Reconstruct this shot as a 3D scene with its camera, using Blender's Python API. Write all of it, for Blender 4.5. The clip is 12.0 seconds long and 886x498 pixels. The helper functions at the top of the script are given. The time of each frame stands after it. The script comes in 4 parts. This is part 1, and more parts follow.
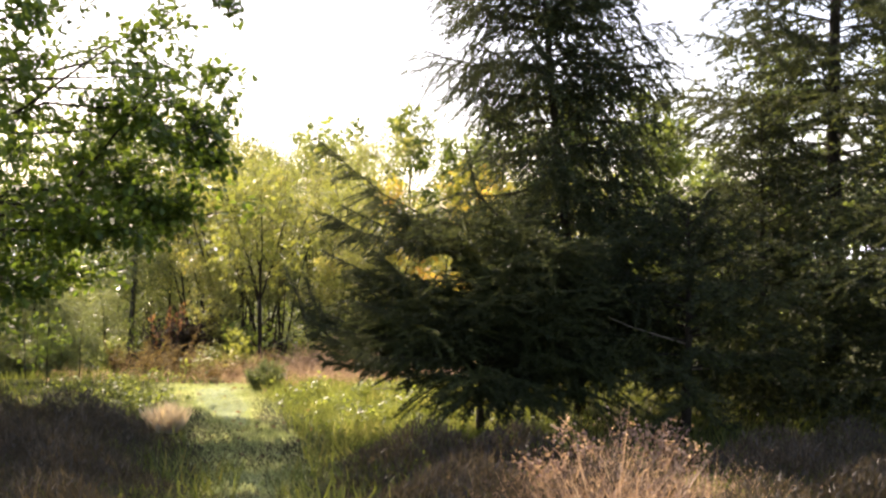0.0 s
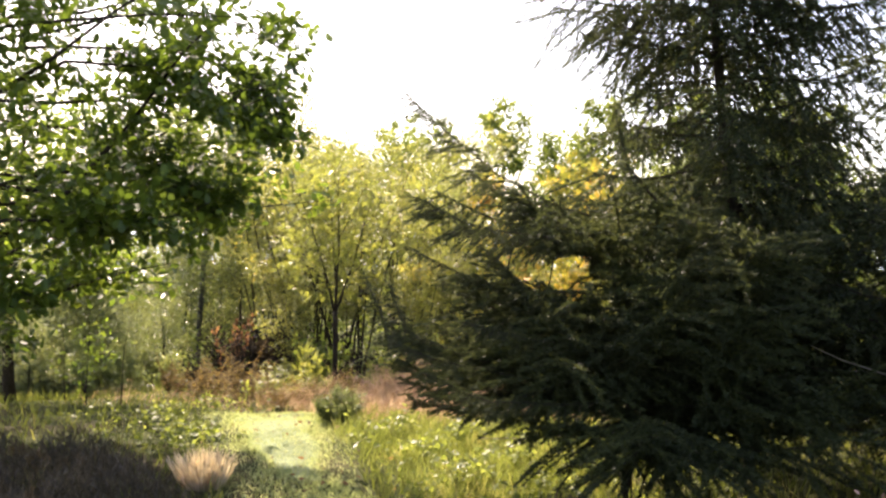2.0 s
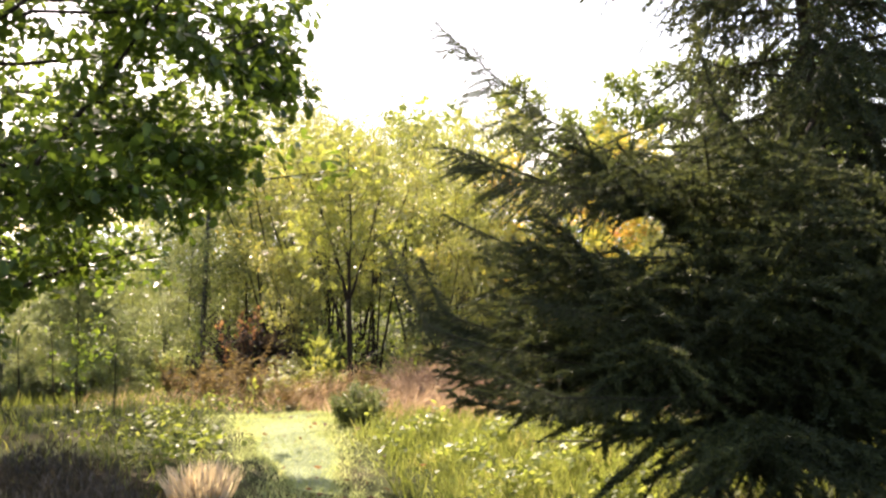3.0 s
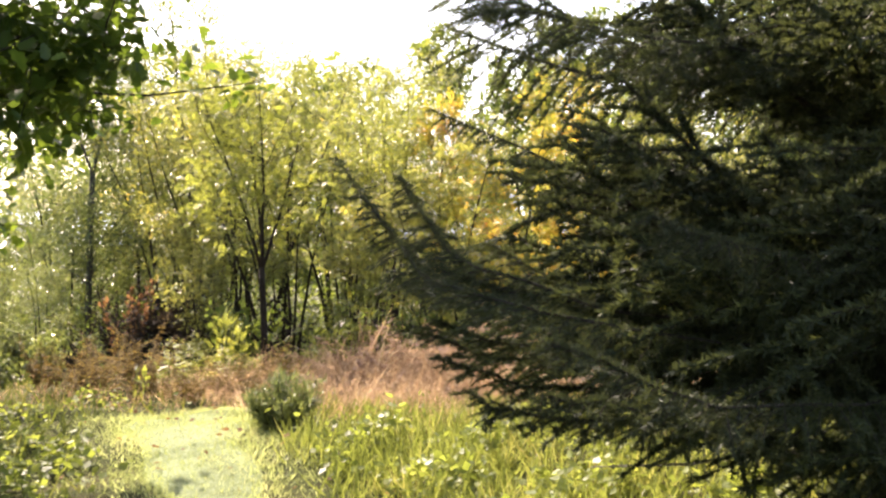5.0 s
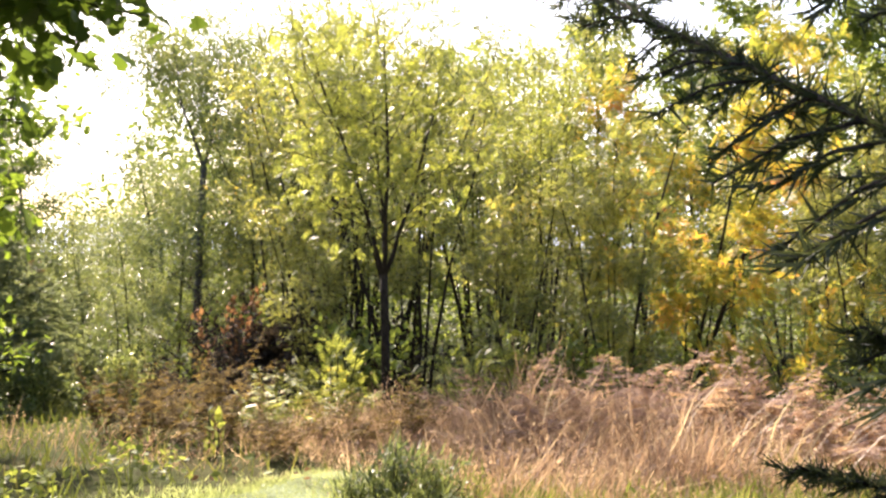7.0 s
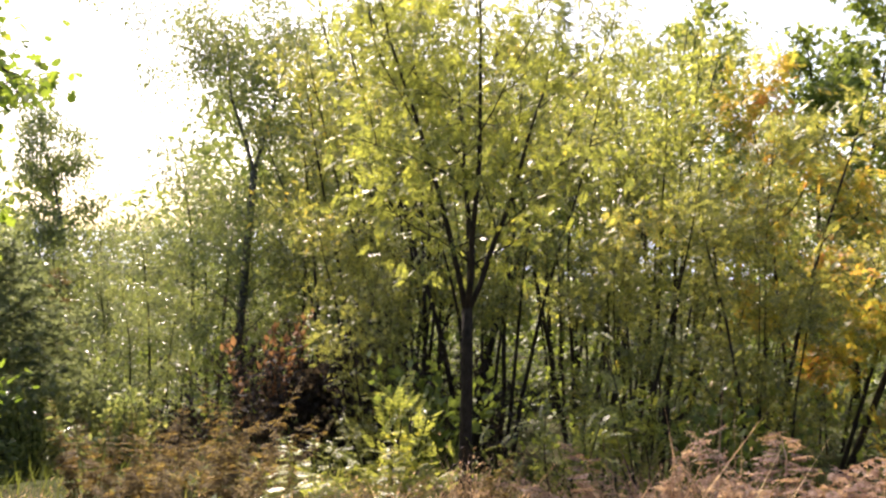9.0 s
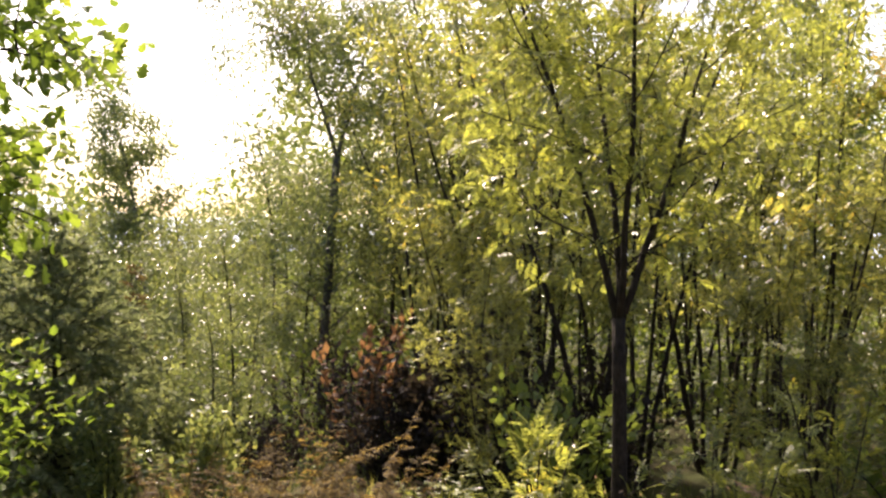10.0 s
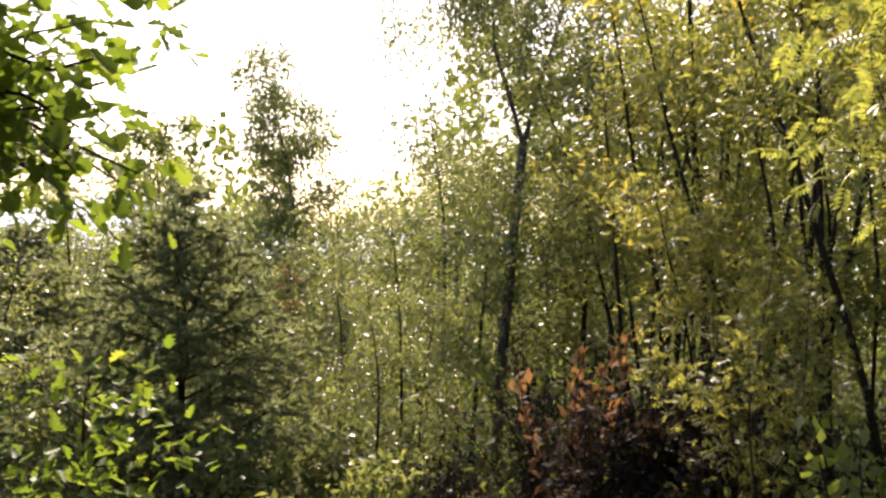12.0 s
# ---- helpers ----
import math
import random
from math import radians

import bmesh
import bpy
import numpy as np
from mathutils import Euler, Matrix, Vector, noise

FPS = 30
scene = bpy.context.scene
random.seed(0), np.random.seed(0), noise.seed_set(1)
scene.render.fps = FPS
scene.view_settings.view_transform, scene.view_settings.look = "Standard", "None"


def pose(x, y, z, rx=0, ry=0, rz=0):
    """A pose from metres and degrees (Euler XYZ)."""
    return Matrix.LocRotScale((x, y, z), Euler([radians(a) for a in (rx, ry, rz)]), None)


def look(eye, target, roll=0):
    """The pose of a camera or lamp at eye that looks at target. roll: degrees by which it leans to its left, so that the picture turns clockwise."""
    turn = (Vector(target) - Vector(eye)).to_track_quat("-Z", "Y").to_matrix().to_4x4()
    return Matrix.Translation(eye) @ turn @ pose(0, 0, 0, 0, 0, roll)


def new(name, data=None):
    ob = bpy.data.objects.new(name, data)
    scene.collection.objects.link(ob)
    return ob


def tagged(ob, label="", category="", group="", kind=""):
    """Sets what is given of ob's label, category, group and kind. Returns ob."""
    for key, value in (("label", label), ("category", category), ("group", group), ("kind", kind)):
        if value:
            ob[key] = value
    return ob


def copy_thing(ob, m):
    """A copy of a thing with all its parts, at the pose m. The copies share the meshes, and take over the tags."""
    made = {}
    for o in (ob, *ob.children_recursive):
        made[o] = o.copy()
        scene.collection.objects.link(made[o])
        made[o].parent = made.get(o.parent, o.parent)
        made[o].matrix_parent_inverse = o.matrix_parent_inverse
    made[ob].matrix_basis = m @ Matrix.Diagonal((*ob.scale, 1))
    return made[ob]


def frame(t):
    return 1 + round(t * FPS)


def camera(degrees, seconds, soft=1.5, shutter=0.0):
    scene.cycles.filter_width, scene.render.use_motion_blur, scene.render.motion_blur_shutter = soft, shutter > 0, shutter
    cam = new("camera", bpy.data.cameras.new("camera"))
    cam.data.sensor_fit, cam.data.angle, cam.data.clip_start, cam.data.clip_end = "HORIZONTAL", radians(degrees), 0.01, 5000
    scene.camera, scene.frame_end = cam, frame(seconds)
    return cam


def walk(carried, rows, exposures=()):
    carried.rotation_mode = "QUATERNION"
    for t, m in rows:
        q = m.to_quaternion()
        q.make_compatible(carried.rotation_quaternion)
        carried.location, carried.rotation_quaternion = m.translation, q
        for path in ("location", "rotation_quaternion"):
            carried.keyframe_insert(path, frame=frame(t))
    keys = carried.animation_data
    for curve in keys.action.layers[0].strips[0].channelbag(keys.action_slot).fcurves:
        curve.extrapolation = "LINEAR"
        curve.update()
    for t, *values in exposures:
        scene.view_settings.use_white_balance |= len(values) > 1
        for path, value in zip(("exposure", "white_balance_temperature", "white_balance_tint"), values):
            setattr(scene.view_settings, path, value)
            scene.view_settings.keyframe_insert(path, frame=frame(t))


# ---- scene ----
# The camera and its walk
cam = camera(45.2, 12.0, soft=2.5)
PATH = [
    (0, (0.02, -0.049, 1.6), (0.022, 1.951, 1.604), 0.4),
    (0.5, (-0.049, 0.735, 1.555), (-0.227, 2.726, 1.625), 0.7),
    (1, (-0.135, 1.376, 1.499), (-0.216, 3.374, 1.563), 1.7),
    (1.5, (-0.226, 1.98, 1.515), (-0.244, 3.98, 1.519), -0.4),
    (2, (-0.35, 2.729, 1.507), (-0.502, 4.724, 1.531), 1.0),
    (2.5, (-0.539, 3.328, 1.432), (-0.623, 5.326, 1.46), -0.6),
    (2.7, (-0.594, 3.634, 1.396), (-0.758, 5.628, 1.417), -0.4),
    (4.3, (-0.988, 5.738, 1.178), (-1.121, 7.734, 1.171), 0.1),
    (4.5, (-1.054, 6.002, 1.14), (-1.142, 8.0, 1.157), -0.4),
    (5, (-1.216, 6.515, 1.119), (-1.198, 8.515, 1.085), -1.1),
    (5.3, (-1.282, 6.941, 1.102), (-1.466, 8.933, 1.113), 0.2),
    (5.5, (-1.277, 7.225, 1.109), (-1.424, 9.22, 1.1), 0.1),
    (6, (-1.36, 7.864, 1.058), (-1.358, 9.864, 1.055), 0.2),
    (6.5, (-1.442, 8.642, 0.973), (-1.673, 10.629, 1.007), -0.0),
    (6.7, (-1.497, 8.991, 1.001), (-1.73, 10.977, 1.005), -0.5),
    (8.3, (-1.935, 10.998, 1.014), (-2.176, 12.983, 0.986), 2.2),
    (8.5, (-2.01, 11.212, 1.047), (-2.184, 13.205, 1.023), -0.0),
    (9, (-2.133, 11.834, 1.01), (-2.484, 13.803, 1.043), 1.8),
    (9.5, (-2.381, 12.397, 0.975), (-2.788, 14.355, 0.974), 3.4),
    (10, (-2.709, 12.872, 1.101), (-3.187, 14.814, 1.098), 1.0),
    (10.5, (-2.991, 13.5, 1.11), (-3.703, 15.369, 1.103), 2.4),
    (11, (-3.261, 13.927, 1.081), (-3.91, 15.819, 1.07), 2.7),
    (11.5, (-3.502, 14.451, 1.005), (-4.275, 16.295, 0.975), 1.1),
    (12, (-3.743, 14.846, 0.968), (-4.499, 16.698, 0.983), 2.4),
]
walk(cam, [(t, look(eye, target, roll)) for t, eye, target, roll in PATH],
     exposures=[(0, 1.34, 7150, 22), (2.5, 1.6, 7050, 22), (5, 1.66, 7000, 21), (6.5, 1.62, 6800, 21), (9, 1.28, 6750, 22), (10.5, 1.08, 7150, 24), (12, 0.92, 7150, 24)])

# World and sun: low autumn sun ahead and a little to the left, thin bright sky
SUN_ELEVATION, SUN_LEFT = 43.0, 32.0
world = bpy.data.worlds.new("sky")
scene.world = world
world.use_nodes = True
wn = world.node_tree
sky = wn.nodes.new("ShaderNodeTexSky")
sky.sky_type = "NISHITA"
sky.sun_disc = False
sky.sun_elevation = radians(SUN_ELEVATION)
sky.sun_rotation = radians(-SUN_LEFT)
sky.air_density, sky.dust_density, sky.ozone_density = 1.0, 2.5, 0.8
wn.links.new(sky.outputs[0], wn.nodes["Background"].inputs[0])
wn.nodes["Background"].inputs[1].default_value = 0.15

sun_data = bpy.data.lights.new("sun", "SUN")
sun_data.energy, sun_data.angle, sun_data.color = 5.0, radians(0.6), (1.0, 0.93, 0.8)
sun = new("sun", sun_data)
_ce = math.cos(radians(SUN_ELEVATION))
sun_way = Vector((-math.sin(radians(SUN_LEFT)) * _ce, math.cos(radians(SUN_LEFT)) * _ce, math.sin(radians(SUN_ELEVATION))))
sun.matrix_world = look(sun_way * 60, (0, 0, 0))


# ---- materials ----
def nodes_of(name):
    m = bpy.data.materials.new(name)
    m.use_nodes = True
    return m, m.node_tree, m.node_tree.nodes["Principled BSDF"], m.node_tree.nodes["Material Output"]


def ramp_node(nt, stops):
    r = nt.nodes.new("ShaderNodeValToRGB")
    while len(r.color_ramp.elements) < len(stops):
        r.color_ramp.elements.new(0.5)
    for e, (p, c) in zip(r.color_ramp.elements, stops):
        e.position, e.color = p, (*c, 1)
    return r


def noise_node(nt, scale, detail=4, rough=0.6):
    co = nt.nodes.new("ShaderNodeNewGeometry")
    n = nt.nodes.new("ShaderNodeTexNoise")
    n.inputs["Scale"].default_value, n.inputs["Detail"].default_value, n.inputs["Roughness"].default_value = scale, detail, rough
    nt.links.new(co.outputs["Position"], n.inputs["Vector"])
    return n


def leaf_material(name, stops, through_light=0.5, rough=0.45, patch=0.5, gain=1.25, sheen=0.35):
    """Leaves: each island its own shade along the ramp, shifted in patches; light also passes through the blade."""
    m, nt, p, out = nodes_of(name)
    geo = nt.nodes.new("ShaderNodeNewGeometry")
    n = noise_node(nt, 1.3, 2)
    mix = nt.nodes.new("ShaderNodeMix")
    mix.inputs["Factor"].default_value = patch
    nt.links.new(geo.outputs["Random Per Island"], mix.inputs["A"])
    spread = nt.nodes.new("ShaderNodeMapRange")
    spread.inputs["From Min"].default_value, spread.inputs["From Max"].default_value = 0.3, 0.7
    nt.links.new(n.outputs[0], spread.inputs["Value"])
    nt.links.new(spread.outputs[0], mix.inputs["B"])
    r = ramp_node(nt, stops)
    nt.links.new(mix.outputs["Result"], r.inputs[0])
    nt.links.new(r.outputs[0], p.inputs["Base Color"])
    p.inputs["Roughness"].default_value = rough
    p.inputs["Specular IOR Level"].default_value = sheen
    t = nt.nodes.new("ShaderNodeBsdfTranslucent")
    bright = nt.nodes.new("ShaderNodeMix")
    bright.data_type, bright.blend_type = "RGBA", "MULTIPLY"
    bright.inputs["Factor"].default_value = 1.0
    nt.links.new(r.outputs[0], bright.inputs["A"])
    bright.inputs["B"].default_value = (1.25 * gain, 1.15 * gain, 0.7 * gain, 1)
    nt.links.new(bright.outputs["Result"], t.inputs["Color"])
    s = nt.nodes.new("ShaderNodeMixShader")
    s.inputs[0].default_value = through_light
    nt.links.new(p.outputs[0], s.inputs[1])
    nt.links.new(t.outputs[0], s.inputs[2])
    nt.links.new(s.outputs[0], out.inputs["Surface"])
    return m


def bark_material(name, dark, light, scale=9.0, stretch=0.25):
    m, nt, p, out = nodes_of(name)
    n = noise_node(nt, scale, 6, 0.7)
    co = nt.nodes.new("ShaderNodeNewGeometry")
    mp = nt.nodes.new("ShaderNodeMapping")
    mp.inputs["Scale"].default_value = (1, 1, stretch)
    nt.links.new(co.outputs["Position"], mp.inputs["Vector"])
    fine = nt.nodes.new("ShaderNodeTexNoise")
    fine.inputs["Scale"].default_value, fine.inputs["Detail"].default_value = scale * 6, 4
    nt.links.new(mp.outputs[0], fine.inputs["Vector"])
    mix = nt.nodes.new("ShaderNodeMix")
    mix.inputs["Factor"].default_value = 0.5
    nt.links.new(n.outputs[0], mix.inputs["A"])
    nt.links.new(fine.outputs[0], mix.inputs["B"])
    r = ramp_node(nt, [(0.35, dark), (0.65, light)])
    nt.links.new(mix.outputs["Result"], r.inputs[0])
    nt.links.new(r.outputs[0], p.inputs["Base Color"])
    p.inputs["Roughness"].default_value = 0.9
    p.inputs["Specular IOR Level"].default_value = 0.2
    b = nt.nodes.new("ShaderNodeBump")
    b.inputs["Strength"].default_value, b.inputs["Distance"].default_value = 0.9, 0.02
    nt.links.new(fine.outputs[0], b.inputs["Height"])
    nt.links.new(b.outputs[0], p.inputs["Normal"])
    return m


def soil_material():
    m, nt, p, out = nodes_of("soil and moss")
    big, fine = noise_node(nt, 0.7, 4), noise_node(nt, 22, 6, 0.75)
    r1 = ramp_node(nt, [(0.35, (0.06, 0.05, 0.022)), (0.5, (0.07, 0.085, 0.025)), (0.65, (0.11, 0.1, 0.04))])
    r2 = ramp_node(nt, [(0.3, (0.35, 0.3, 0.25)), (0.7, (1, 1, 1))])
    nt.links.new(big.outputs[0], r1.inputs[0])
    nt.links.new(fine.outputs[0], r2.inputs[0])
    mul = nt.nodes.new("ShaderNodeMix")
    mul.data_type, mul.blend_type = "RGBA", "MULTIPLY"
    mul.inputs["Factor"].default_value = 0.8
    nt.links.new(r1.outputs[0], mul.inputs["A"])
    nt.links.new(r2.outputs[0], mul.inputs["B"])
    nt.links.new(mul.outputs["Result"], p.inputs["Base Color"])
    p.inputs["Roughness"].default_value = 1.0
    p.inputs["Specular IOR Level"].default_value = 0.1
    b = nt.nodes.new("ShaderNodeBump")
    b.inputs["Strength"].default_value, b.inputs["Distance"].default_value = 0.8, 0.04
    nt.links.new(fine.outputs[0], b.inputs["Height"])
    nt.links.new(b.outputs[0], p.inputs["Normal"])
    return m


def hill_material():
    m, nt, p, out = nodes_of("far hill woods with painted haze")
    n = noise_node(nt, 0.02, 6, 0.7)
    # distance haze is put into the pale blue colour and a weak emission
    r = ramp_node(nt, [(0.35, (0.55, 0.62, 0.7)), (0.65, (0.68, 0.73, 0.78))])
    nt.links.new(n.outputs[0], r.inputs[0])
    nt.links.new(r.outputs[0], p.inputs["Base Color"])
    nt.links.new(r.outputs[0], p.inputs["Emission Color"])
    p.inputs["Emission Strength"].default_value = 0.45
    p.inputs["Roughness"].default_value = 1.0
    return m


def moss_material():
    m, nt, p, out = nodes_of("mossy path turf")
    big, fine = noise_node(nt, 2.2, 4), noise_node(nt, 60, 5, 0.7)
    mix = nt.nodes.new("ShaderNodeMix")
    mix.inputs["Factor"].default_value = 0.55
    nt.links.new(big.outputs[0], mix.inputs["A"])
    nt.links.new(fine.outputs[0], mix.inputs["B"])
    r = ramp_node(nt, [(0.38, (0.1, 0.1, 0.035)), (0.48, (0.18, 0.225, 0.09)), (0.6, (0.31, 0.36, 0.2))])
    nt.links.new(mix.outputs["Result"], r.inputs[0])
    nt.links.new(r.outputs[0], p.inputs["Base Color"])
    p.inputs["Roughness"].default_value = 1.0
    b = nt.nodes.new("ShaderNodeBump")
    b.inputs["Strength"].default_value, b.inputs["Distance"].default_value = 0.9, 0.03
    nt.links.new(fine.outputs[0], b.inputs["Height"])
    nt.links.new(b.outputs[0], p.inputs["Normal"])
    return m


SOIL, HILL, MOSS = soil_material(), hill_material(), moss_material()
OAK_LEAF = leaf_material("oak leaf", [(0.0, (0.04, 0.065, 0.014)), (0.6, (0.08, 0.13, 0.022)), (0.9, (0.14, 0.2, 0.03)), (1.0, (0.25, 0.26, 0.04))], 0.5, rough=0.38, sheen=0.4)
# lighter copy of the oak leaf: sunlight put into its colour
OAK_LEAF_LIT = leaf_material("oak leaf with painted sunlight", [(0.0, (0.06, 0.1, 0.018)), (0.5, (0.12, 0.19, 0.03)), (0.85, (0.2, 0.28, 0.045)), (1.0, (0.32, 0.32, 0.06))], 0.55, rough=0.45, sheen=0.28)
THICKET_LEAF = leaf_material("yellowing willow leaf", [(0.0, (0.055, 0.08, 0.032)), (0.5, (0.185, 0.205, 0.07)), (0.82, (0.36, 0.37, 0.1)), (1.0, (0.54, 0.38, 0.07))], 0.55, rough=0.33, sheen=0.55, patch=0.4)
YELLOW_LEAF = leaf_material("yellow green leaf", [(0.0, (0.06, 0.095, 0.034)), (0.5, (0.205, 0.23, 0.065)), (0.82, (0.32, 0.37, 0.085)), (1.0, (0.5, 0.41, 0.07))], 0.55, rough=0.35, sheen=0.55, patch=0.4)
BIRCH_LEAF = leaf_material("birch leaf", [(0.0, (0.065, 0.1, 0.045)), (0.6, (0.18, 0.22, 0.085)), (1.0, (0.36, 0.38, 0.14))], 0.5, rough=0.32, sheen=0.6, patch=0.4)
GREEN_LEAF = leaf_material("green broad leaf", [(0.0, (0.08, 0.12, 0.03)), (0.6, (0.15, 0.2, 0.05)), (1.0, (0.26, 0.3, 0.07))], 0.5)
ORANGE_LEAF = leaf_material("autumn rowan leaf", [(0.0, (0.12, 0.16, 0.045)), (0.42, (0.28, 0.29, 0.06)), (0.68, (0.5, 0.38, 0.07)), (0.88, (0.52, 0.25, 0.09)), (1.0, (0.46, 0.17, 0.09))], 0.55, patch=0.55)
RUST_LEAF = leaf_material("withered rust leaf", [(0.0, (0.1, 0.055, 0.04)), (0.6, (0.19, 0.105, 0.065)), (1.0, (0.34, 0.2, 0.11))], 0.35, rough=0.75, sheen=0.12)
BRACKEN_LEAF = leaf_material("golden bracken", [(0.0, (0.05, 0.034, 0.022)), (0.55, (0.145, 0.105, 0.05)), (0.88, (0.33, 0.25, 0.09)), (1.0, (0.46, 0.38, 0.1))], 0.4, rough=0.75, patch=0.3, sheen=0.12)
NEEDLE = leaf_material("spruce needle", [(0.0, (0.022, 0.03, 0.018)), (0.6, (0.05, 0.064, 0.03)), (0.88, (0.1, 0.12, 0.045)), (1.0, (0.19, 0.22, 0.08))], 0.42, rough=0.5, sheen=0.22)
SOFT_NEEDLE = leaf_material("young conifer needle", [(0.0, (0.09, 0.12, 0.07)), (0.7, (0.19, 0.23, 0.14)), (1.0, (0.34, 0.38, 0.22))], 0.52)
BROWN_NEEDLE = leaf_material("browned needle", [(0.0, (0.1, 0.07, 0.035)), (1.0, (0.2, 0.15, 0.06))], 0.35)
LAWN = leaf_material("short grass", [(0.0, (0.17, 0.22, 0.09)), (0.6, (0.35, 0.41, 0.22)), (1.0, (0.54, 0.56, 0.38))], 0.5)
ROUGH_GRASS = leaf_material("rough grass", [(0.0, (0.07, 0.09, 0.025)), (0.6, (0.13, 0.16, 0.04)), (1.0, (0.28, 0.25, 0.1))], 0.45)
WEED = leaf_material("bramble leaf", [(0.0, (0.09, 0.12, 0.03)), (0.6, (0.2, 0.25, 0.06)), (1.0, (0.34, 0.37, 0.12))], 0.55)
HEATHER = leaf_material("faded heather", [(0.0, (0.028, 0.024, 0.018)), (0.6, (0.065, 0.052, 0.038)), (1.0, (0.17, 0.135, 0.1))], 0.3, patch=0.35)
# near-black leaf colour stands in for the shade beneath the willows
SHADED_SHRUB = leaf_material("withered leaf with painted shade", [(0.0, (0.02, 0.017, 0.016)), (0.6, (0.045, 0.037, 0.034)), (1.0, (0.1, 0.072, 0.06))], 0.25, rough=0.75, sheen=0.15)
STRAW = leaf_material("dry pinkish grass", [(0.0, (0.15, 0.1, 0.085)), (0.6, (0.37, 0.26, 0.22)), (1.0, (0.66, 0.55, 0.48))], 0.55, rough=0.6)
VERGE_GRASS = leaf_material("verge grass", [(0.0, (0.075, 0.1, 0.03)), (0.6, (0.2, 0.24, 0.07)), (1.0, (0.45, 0.42, 0.18))], 0.5)
DEAD_BRACKEN = leaf_material("dead pinkish bracken", [(0.0, (0.14, 0.09, 0.075)), (0.6, (0.33, 0.23, 0.19)), (1.0, (0.62, 0.5, 0.43))], 0.5, rough=0.7, sheen=0.2)
PALE_STRAW = leaf_material("bleached grass", [(0.0, (0.4, 0.33, 0.26)), (1.0, (0.65, 0.56, 0.46))], 0.35, rough=0.6)
BROOM_LEAF = leaf_material("broom twig", [(0.0, (0.06, 0.085, 0.04)), (1.0, (0.2, 0.24, 0.1))], 0.5)
DARK_BARK = bark_material("dark bark", (0.012, 0.009, 0.007), (0.055, 0.042, 0.032), 14)
SPRUCE_BARK = bark_material("spruce bark", (0.018, 0.014, 0.01), (0.055, 0.044, 0.032))
DEAD_WOOD = bark_material("bare grey twig", (0.14, 0.12, 0.1), (0.34, 0.3, 0.26), 14)
BIRCH_BARK = bark_material("birch bark", (0.02, 0.018, 0.016), (0.16, 0.15, 0.13), 6)


# ---- builders ----
UP = np.array((0.0, 0.0, 1.0))


def unit(v):
    v = np.asarray(v, float)
    return v / np.maximum(np.linalg.norm(v, axis=-1, keepdims=True), 1e-9)


def smooth(v, a, b):
    s = np.clip((np.asarray(v, float) - a) / (b - a), 0, 1)
    return s * s * (3 - 2 * s)


def ground_z(x, y):
    """Height of the ground: nearly level clearing that falls gently ahead and more to the far left."""
    x, y = np.asarray(x, float), np.asarray(y, float)
    z = -0.24 * smooth(y, 0, 9) - 0.26 * smooth(y, 13, 17.5) - 0.45 * smooth(y, 17, 24) - 0.02 * np.clip(y - 24, 0, 60)
    z = z - 0.2 * np.clip(-x - 5.5, 0, 9) * smooth(y, 14, 24)
    bumps = 0.04 * np.sin(1.7 * x + 0.6 * y) * np.sin(1.1 * y - 0.8 * x) + 0.025 * np.sin(4.1 * x + 1.3) * np.sin(3.3 * y)
    return z + bumps * smooth(60 - np.hypot(x, y), 0, 30)


def mesh_of(name, verts, polys, material):
    """A mesh from an array of points and a list of integer arrays, one array for each number of corners."""
    me = bpy.data.meshes.new(name)
    verts = np.asarray(verts, np.float32).reshape(-1, 3)
    loops = np.concatenate([np.asarray(p, np.int32).ravel() for p in polys])
    sizes = np.concatenate([np.full(len(p), np.asarray(p).shape[1], np.int32) for p in polys])
    me.vertices.add(len(verts))
    me.vertices.foreach_set("co", verts.ravel())
    me.loops.add(len(loops))
    me.loops.foreach_set("vertex_index", loops)
    me.polygons.add(len(sizes))
    me.polygons.foreach_set("loop_start", np.concatenate([[0], np.cumsum(sizes)[:-1]]).astype(np.int32))
    me.update(calc_edges=True)
    me.materials.append(material)
    return me


def smooth_shade(me):
    me.polygons.foreach_set("use_smooth", np.ones(len(me.polygons), bool))
    return me


def part(name, me, parent, label=""):
    ob = new(name, me)
    ob.parent = parent
    return tagged(ob, label=label) if label else ob


def thing(name, at, label, category, group=""):
    ob = new(name)
    ob.empty_display_size = 0.2
    ob.location = at
    return tagged(ob, label=label, category=category, group=group)


# leaf shapes: points (along, across, up), polygons
HALF = [(0.0, 0.0), (0.2, 0.2), (0.34, 0.16), (0.5, 0.34), (0.62, 0.23), (0.8, 0.31), (1.0, 0.0)]
LOBED = (np.array([(a, b, 0.25 * b) for a, b in HALF] + [(a, -b, 0.25 * b) for a, b in HALF[1:-1]]),
         [np.array([list(range(7))]), np.array([[0] + [6] + list(range(11, 6, -1))])])
EDGE = [(0.0, 0.0), (0.1, 0.05), (0.2, 0.17), (0.27, 0.19), (0.33, 0.12), (0.38, 0.14), (0.46, 0.3), (0.54, 0.33), (0.6, 0.22), (0.66, 0.21), (0.73, 0.31), (0.81, 0.3), (0.86, 0.19), (0.93, 0.17), (1.0, 0.0)]
OAK_BLADE = (np.array([(a, b, 0.3 * b - 0.12 * a * a) for a, b in EDGE] + [(a, -b, 0.3 * b - 0.12 * a * a) for a, b in EDGE[1:-1]]),
             [np.array([list(range(15))]), np.array([[0, 14] + list(range(27, 14, -1))])])
